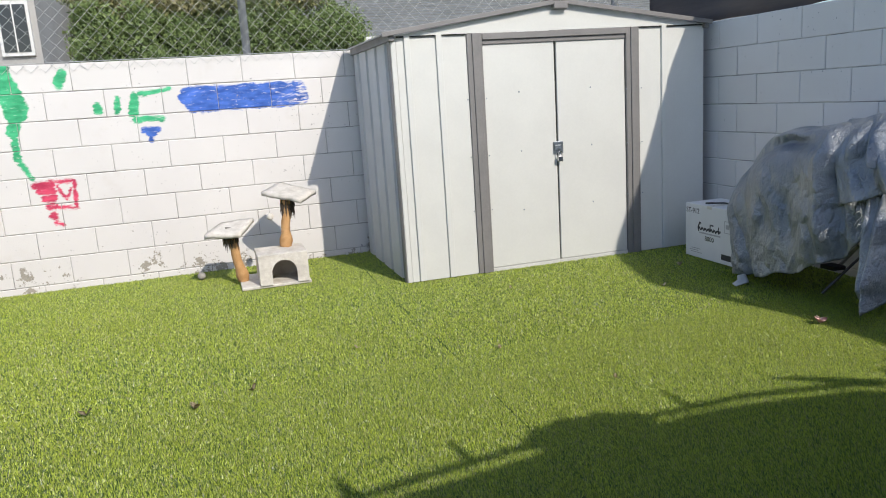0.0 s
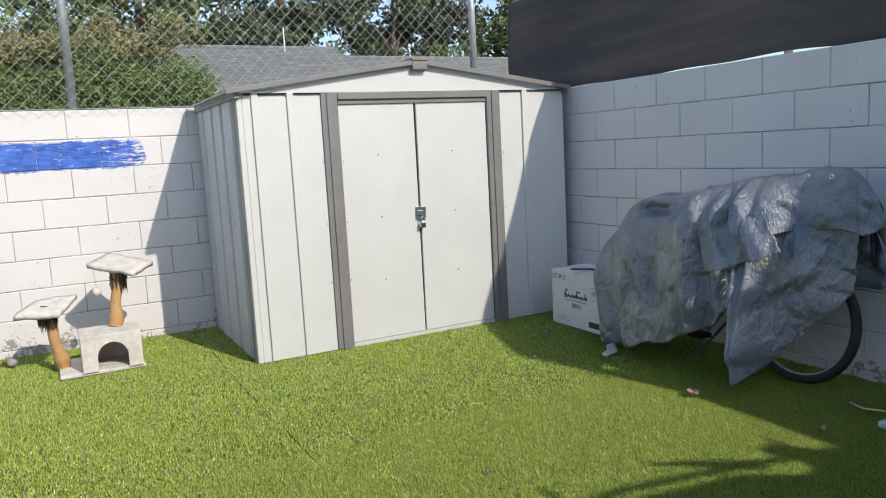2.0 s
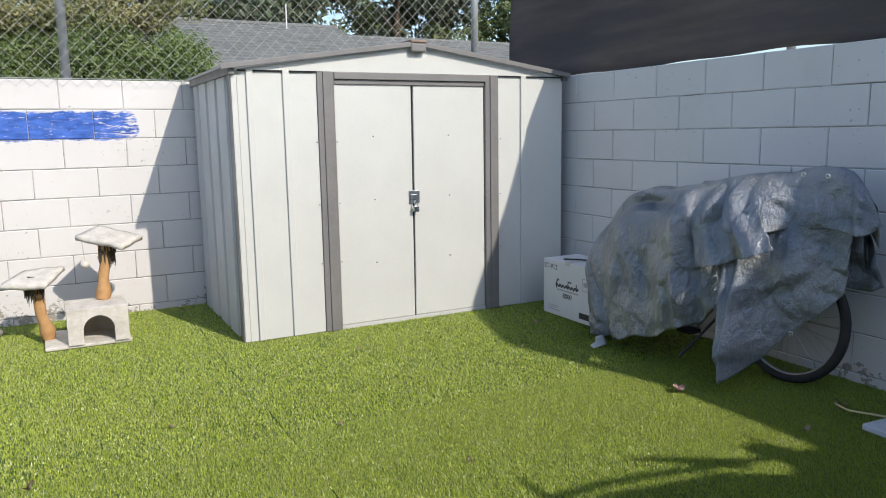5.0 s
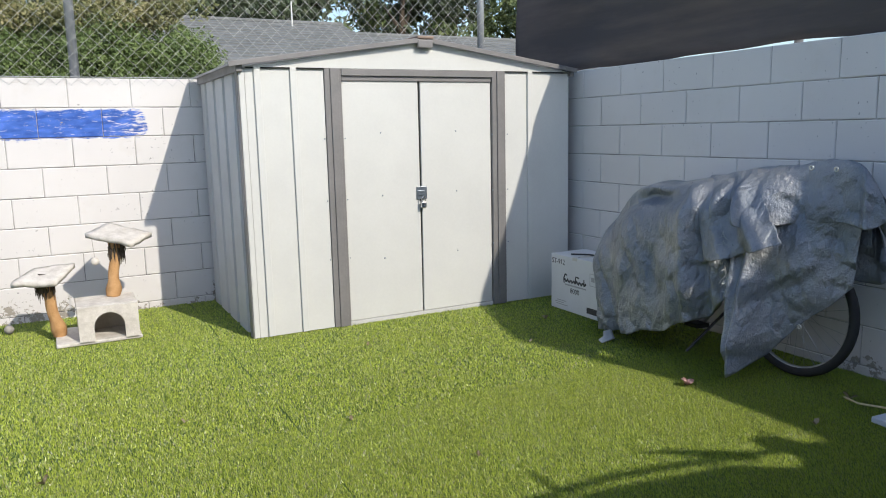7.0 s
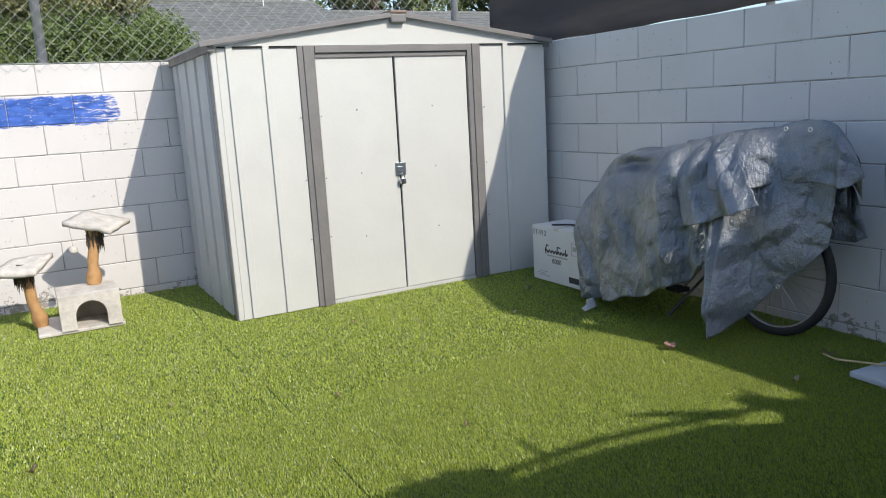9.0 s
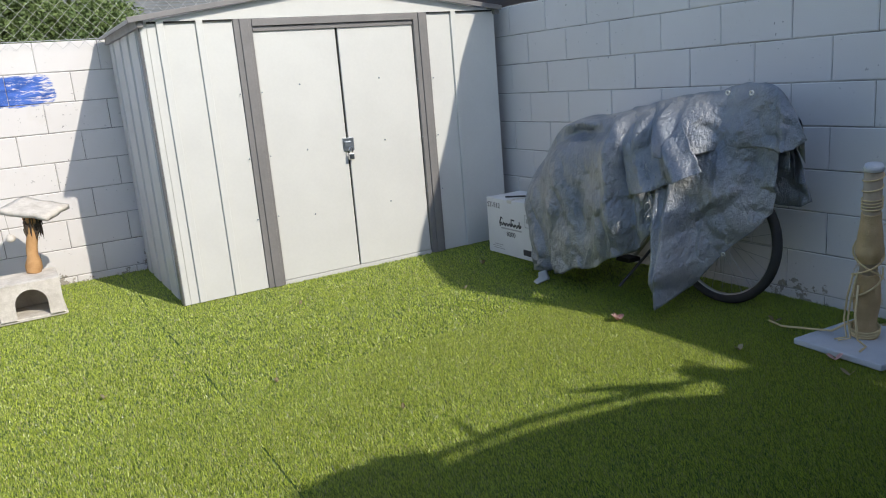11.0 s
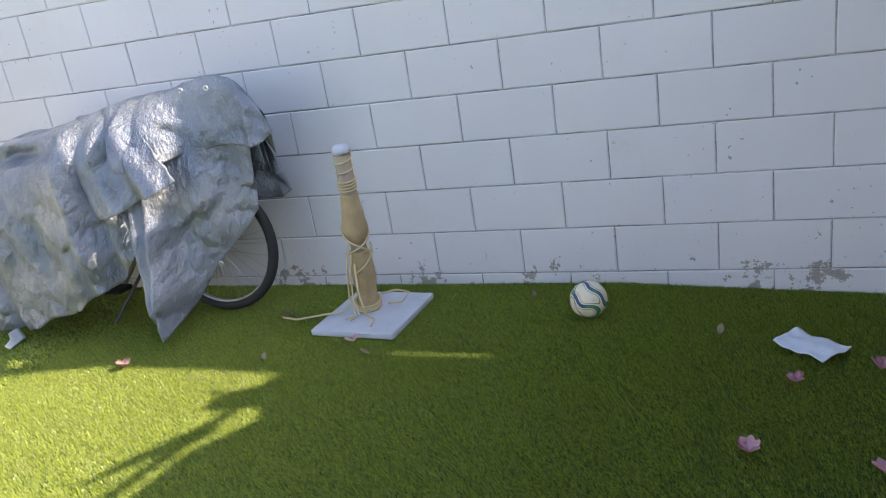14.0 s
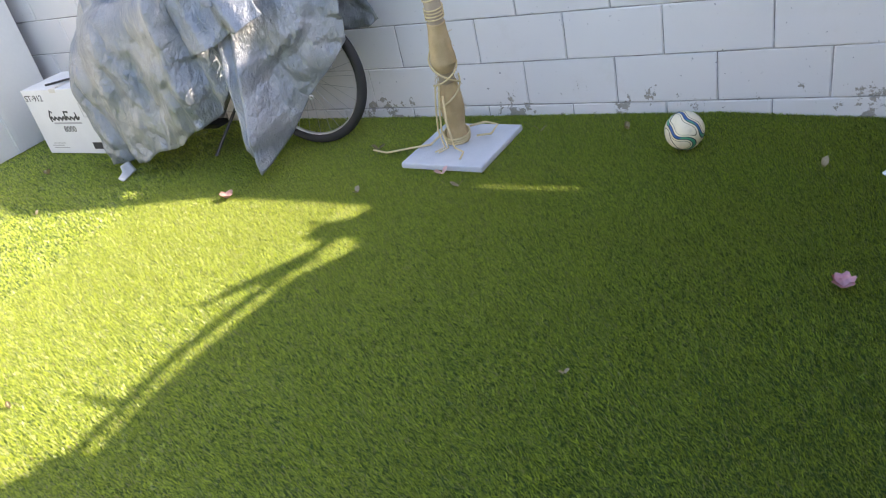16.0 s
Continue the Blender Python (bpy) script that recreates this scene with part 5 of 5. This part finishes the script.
def curtain():
    c = thing("curtain", "tan fabric curtain with a brown border hanging in the gazebo", "curtain", (3.77, -0.4, 0.3))
    o = Vector((3.77, -0.4, 0.3))
    y0, y1, z0, z1, bw = 0.70, -2.4, 0.29, 2.03, 0.075

    def cloth(ya, yb, za, zb, name, mat, proud=0.0):
        ny, nz = max(8, int(abs(yb - ya) * 60)), max(4, int((zb - za) * 24))
        g = []
        for i in range(ny + 1):
            y = ya + (yb - ya) * i / ny
            row = []
            for k in range(nz + 1):
                z = za + (zb - za) * k / nz
                f = 0.030 * math.sin(y * 13 + z * 2.4) + 0.014 * math.sin(y * 29 - z * 2.5) + 0.012 * noise.noise((y * 4, z * 2, 0))
                row.append(Vector((3.77 + f * min(1, 0.25 + (z - z0) * 1.2) - proud, y, z)) - o)
            g.append(row)
        bm = shell(g, (0.002, 0, 0))
        return part(name, bm, mat, c, smooth=True)

    cloth(y0 - bw, y1, z0 + 0.12, z1, "panel", curtain_tan)
    cloth(y0, y0 - bw - 0.004, z0 + 0.12, z1, "border", curtain_brown, 0.003)
    cloth(y0, 0.19, z0, z0 + 0.124, "border", curtain_brown, 0.003)
    cloth(0.05, y1, z0 + 0.01, z0 + 0.124, "border", curtain_brown, 0.003)
    cloth(0.19, 0.05, z0 + 0.05, z0 + 0.124, "border", curtain_brown, 0.003)
    part("bottom_bar", tubed([Vector((3.795, 0.83, z0 + 0.03)) - o, Vector((3.795, y1, z0 + 0.03)) - o], 0.017, 10), charcoal, c, "charcoal metal bar in the hem", True)
    part("top_bar", tubed([Vector((3.775, 0.83, z1)) - o, Vector((3.775, y1, z1)) - o], 0.014, 10), charcoal, c, smooth=True)


curtain()


# ---- sheets taped to the east wall ----
def wall_poster(y0, y1, z0, z1, art, label):
    s = thing("poster", label, "poster", (EX - 0.004, (y0 + y1) / 2, z0), group="sheets on the block wall")
    w, h = abs(y1 - y0) / 2, z1 - z0
    part("sheet", boxed(-0.001, 0.0, -w, w, 0, h), art, s)
    return s, w, h


def posters():
    m = Mat("magenta_print", (0.2, 0.1, 0.2), 0.3)
    col = m.mix(m.ramp(m.noise(24.0, 3), 0.45, 0.6), (0.16, 0.06, 0.14), (0.62, 0.28, 0.48))
    m.set("Base Color", m.mix(m.ramp(m.noise(9.0, 2), 0.5, 0.65), col, (0.05, 0.04, 0.06)))
    s, w, h = wall_poster(3.14, 3.33, 1.315, 1.59, m.m, "glossy dark magenta printed sheet on the wall")
    part("code_patch", boxed(-0.0025, -0.0012, -w + 0.01, -w + 0.035, 0.008, 0.04), card_white, s)
    dk = simple("dark_print", (0.06, 0.06, 0.07), (0.14, 0.13, 0.15), 0.35, scale=20, grain=80).m
    wall_poster(2.765, 2.93, 1.318, 1.58, dk, "glossy dark printed sheet on the wall")
    wp = simple("white_sheet", (0.7, 0.74, 0.8), (0.62, 0.66, 0.72), 0.5).m
    wall_poster(2.28, 2.52, 1.33, 1.6, wp, "pale printed sheet on the wall")


posters()

# ---- beyond the north wall ----
def leaf_mat(name, c1, c2, c3):
    m = Mat(name, c1, 0.55)
    r = m.n("ShaderNodeNewGeometry").outputs["Random Per Island"]
    col = m.mix(r, c1, c2)
    m.set("Base Color", m.mix(m.ramp(m.noise(0.9, 3), 0.45, 0.65, 0, 0.7), col, c3))
    return m.m


def leaves(name, centres, spread, count, size, mat, parent, seed):
    """A crown: many small bent leaves gathered in clumps round the given centres."""
    rng = np.random.default_rng(seed)
    cs = np.array(centres)
    pick = rng.integers(0, len(cs), count)
    d = rng.normal(size=(count, 3))
    d /= np.linalg.norm(d, axis=1)[:, None]
    r = rng.random(count)[:, None] ** 0.45
    pos = cs[pick, :3] + d * r * (np.array(spread)[None] * cs[pick, 3:4])
    a = rng.normal(size=(count, 3))
    a /= np.linalg.norm(a, axis=1)[:, None]
    b = np.cross(a, rng.normal(size=(count, 3)))
    b /= np.linalg.norm(b, axis=1)[:, None]
    ln = size * rng.uniform(0.6, 1.4, (count, 1))
    co = np.stack([pos - a * ln, pos + b * ln * 0.45, pos + a * ln, pos - b * ln * 0.45], 1)
    me = bpy.data.meshes.new(name)
    me.vertices.add(4 * count)
    me.vertices.foreach_set("co", co.ravel())
    me.loops.add(4 * count)
    me.loops.foreach_set("vertex_index", np.arange(4 * count, dtype=np.int32))
    me.polygons.add(count)
    me.polygons.foreach_set("loop_start", np.arange(0, 4 * count, 4, dtype=np.int32))
    me.update(calc_edges=True)
    me.materials.append(mat)
    ob = new(name, me)
    ob.parent = parent
    return ob


bark = simple("bark", (0.12, 0.09, 0.065), (0.07, 0.055, 0.04), 0.95, scale=6, grain=40, bump=0.8, dist=0.02).m
hedge_leaf = leaf_mat("hedge_leaves", (0.11, 0.17, 0.055), (0.21, 0.28, 0.09), (0.15, 0.21, 0.07))
tan_leafm = leaf_mat("tan_hedge_leaves", (0.20, 0.21, 0.08), (0.34, 0.30, 0.15), (0.15, 0.20, 0.07))
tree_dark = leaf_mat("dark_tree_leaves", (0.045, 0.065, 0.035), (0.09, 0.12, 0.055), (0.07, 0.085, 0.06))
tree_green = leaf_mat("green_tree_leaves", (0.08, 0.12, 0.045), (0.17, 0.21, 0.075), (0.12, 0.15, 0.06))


def hedge():
    h = thing("hedge", "tall clipped green hedge with a sun-bleached top", "hedge", (0.0, 9.7, GROUND - 0.06))
    rng = random.Random(1)
    cs = [(rng.uniform(-0.75, 2.0), rng.uniform(-0.3, 0.1), rng.uniform(0.9, 2.42), rng.uniform(0.7, 1.1)) for k in range(240)]
    leaves("foliage", cs, (0.2, 0.2, 0.2), 150000, 0.018, hedge_leaf, h, 11)
    cs = [(rng.uniform(-0.75, 2.0), rng.uniform(-0.2, 0.4), 2.52 + 0.16 * rng.random() * (1 + math.sin(k)), rng.uniform(0.7, 1.2)) for k in range(55)]
    leaves("bleached_top", cs, (0.2, 0.2, 0.16), 22000, 0.02, tan_leafm, h, 12)
    # dark green box standing in for the shade deep between the leaves
    part("inner_shade_box", boxed(-0.75, 1.9, 0.05, 0.45, 0.05, 2.3, bevel=0.05), simple("hedge_shade", (0.03, 0.05, 0.018), (0.05, 0.07, 0.025), 1.0).m, h)
    for x in (-0.4, 0.5, 1.4):
        part("stem", tubed([(x, 0.1, 0), (x + 0.05, 0.1, 0.7)], [0.05, 0.03], 8), bark, h)


hedge()


def tree(x, y, height, width, mat, seed, label, count=14000, base=0.25):
    rng = random.Random(seed)
    t = thing("tree", label, "tree", (x, y, GROUND - 0.06), group="trees behind the houses")
    trunk = tubed([(0, 0, 0), (0.1, 0, height * 0.3), (0.0, 0.1, height * 0.6), (0.1, 0, height * 0.9)], [0.22, 0.18, 0.1, 0.03], 10)
    cs = []
    for k in range(11):
        a, s = rng.uniform(0, math.tau), rng.uniform(base, 0.95)
        r = width * (0.35 + 0.65 * math.sin(math.pi * min(0.95, s))) * rng.uniform(0.4, 1.0)
        q = Vector((math.cos(a) * r, math.sin(a) * r, height * s))
        tube(trunk, [(0, 0, q.z * 0.75), q * 0.5 + Vector((0, 0, q.z * 0.42)), q], [0.07, 0.04, 0.015], 6)
        for i in range(5):
            cs.append((q.x + rng.uniform(-0.8, 0.8), q.y + rng.uniform(-0.8, 0.8), q.z + rng.uniform(-0.6, 0.6), rng.uniform(0.6, 1.2)))
    part("trunk", trunk, bark, t)
    leaves("crown", cs, (0.75, 0.75, 0.55), count, 0.10, mat, t, seed)


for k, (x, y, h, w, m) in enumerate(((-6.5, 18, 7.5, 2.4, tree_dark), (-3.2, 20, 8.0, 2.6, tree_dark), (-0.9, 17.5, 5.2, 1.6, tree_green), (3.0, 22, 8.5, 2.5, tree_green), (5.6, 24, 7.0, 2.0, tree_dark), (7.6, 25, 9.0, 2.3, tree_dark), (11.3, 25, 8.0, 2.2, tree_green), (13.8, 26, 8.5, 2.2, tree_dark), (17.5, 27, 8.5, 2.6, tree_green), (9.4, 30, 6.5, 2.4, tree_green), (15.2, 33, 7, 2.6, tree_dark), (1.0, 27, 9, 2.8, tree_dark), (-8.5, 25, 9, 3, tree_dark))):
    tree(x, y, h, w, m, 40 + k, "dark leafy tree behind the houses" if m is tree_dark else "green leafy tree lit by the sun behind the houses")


shingle = simple("grey_shingle", (0.22, 0.23, 0.23), (0.15, 0.16, 0.16), 0.9, scale=3, grain=40, bump=0.5, dist=0.01).m
stucco = simple("grey_stucco", (0.42, 0.41, 0.40), (0.36, 0.35, 0.34), 0.9, scale=2, grain=60, bump=0.4).m
white_trim = simple("white_trim", (0.75, 0.75, 0.74), (0.66, 0.66, 0.65), 0.5).m
glass = Mat("window_glass", (0.03, 0.035, 0.04), 0.08).m


def shingle_roof(h, x0, x1, y0, y1, z0, z1):
    """A slope of overlapping shingle courses, one board a course."""
    n = 16
    slope = math.atan2(z1 - z0, y1 - y0)
    ln = math.hypot(z1 - z0, y1 - y0) / n
    for k in range(n):
        t = (k + 0.5) / n
        m = Matrix.Translation(((x0 + x1) / 2, y0 + (y1 - y0) * t, z0 + (z1 - z0) * t)) @ Matrix.Rotation(slope - 0.10, 4, "X")
        part("shingle_course", boxed(-(x1 - x0) / 2, (x1 - x0) / 2, -ln * 0.56, ln * 0.56, -0.012, 0.012, m=m), shingle, h)


def house(x, y, label, w, spans):
    h = thing("house", label, "house", (x, y, GROUND - 0.06))
    part("wall", boxed(0, w, 0, 6.0, 0, 2.45), stucco, h)
    for x0, x1, z0, z1 in spans:
        shingle_roof(h, x0, x1, -0.5, 3.0, z0, z1)
        shingle_roof(h, x0, x1, 6.5, 3.02, z0, z1)
        part("ridge", boxed(x0, x1, 2.92, 3.10, z1 - 0.02, z1 + 0.05, bevel=0.02), shingle, h)
        part("fascia", boxed(x0, x1, -0.54, -0.51, z0 - 0.16, z0 + 0.0), white_trim, h)
    for wx in (1.2, 4.2):
        win = part("window", boxed(wx, wx + 1.2, -0.03, -0.002, 1.3, 2.2), white_trim, h)
        part("pane", boxed(wx + 0.06, wx + 1.14, -0.04, -0.031, 1.36, 2.14), glass, win)
    return h


hs = house(2.0, 14.0, "low house with a grey shingle roof beyond the hedge", 11.0, ((-0.6, 4.2, 2.42, 3.62), (4.22, 11.5, 2.36, 3.44)))
part("vent_pipe", tubed([(3.0, 2.6, 3.4), (3.0, 2.6, 3.98)], 0.014, 8), white_trim, hs)


def grey_building():
    b = thing("apartment_house", "grey stucco house with white-framed windows", "house", (-7.0, 13.5, GROUND - 0.06))
    part("wall", boxed(0, 5.25, 0, 5.0, 0, 4.6), stucco, b)
    part("roof", boxed(-0.3, 5.55, -0.3, 5.3, 4.6, 4.75, bevel=0.02), shingle, b)
    for x, z in ((3.9, 2.45), (4.75, 2.35), (2.6, 2.45)):
        w = part("window", boxed(x, x + 0.42, -0.06, -0.002, z, z + 0.75), white_trim, b)
        for i in (0, 1):
            part("pane", boxed(x + 0.04 + i * 0.18, x + 0.20 + i * 0.18, -0.07, -0.061, z + 0.05, z + 0.70), glass, w)


grey_building()
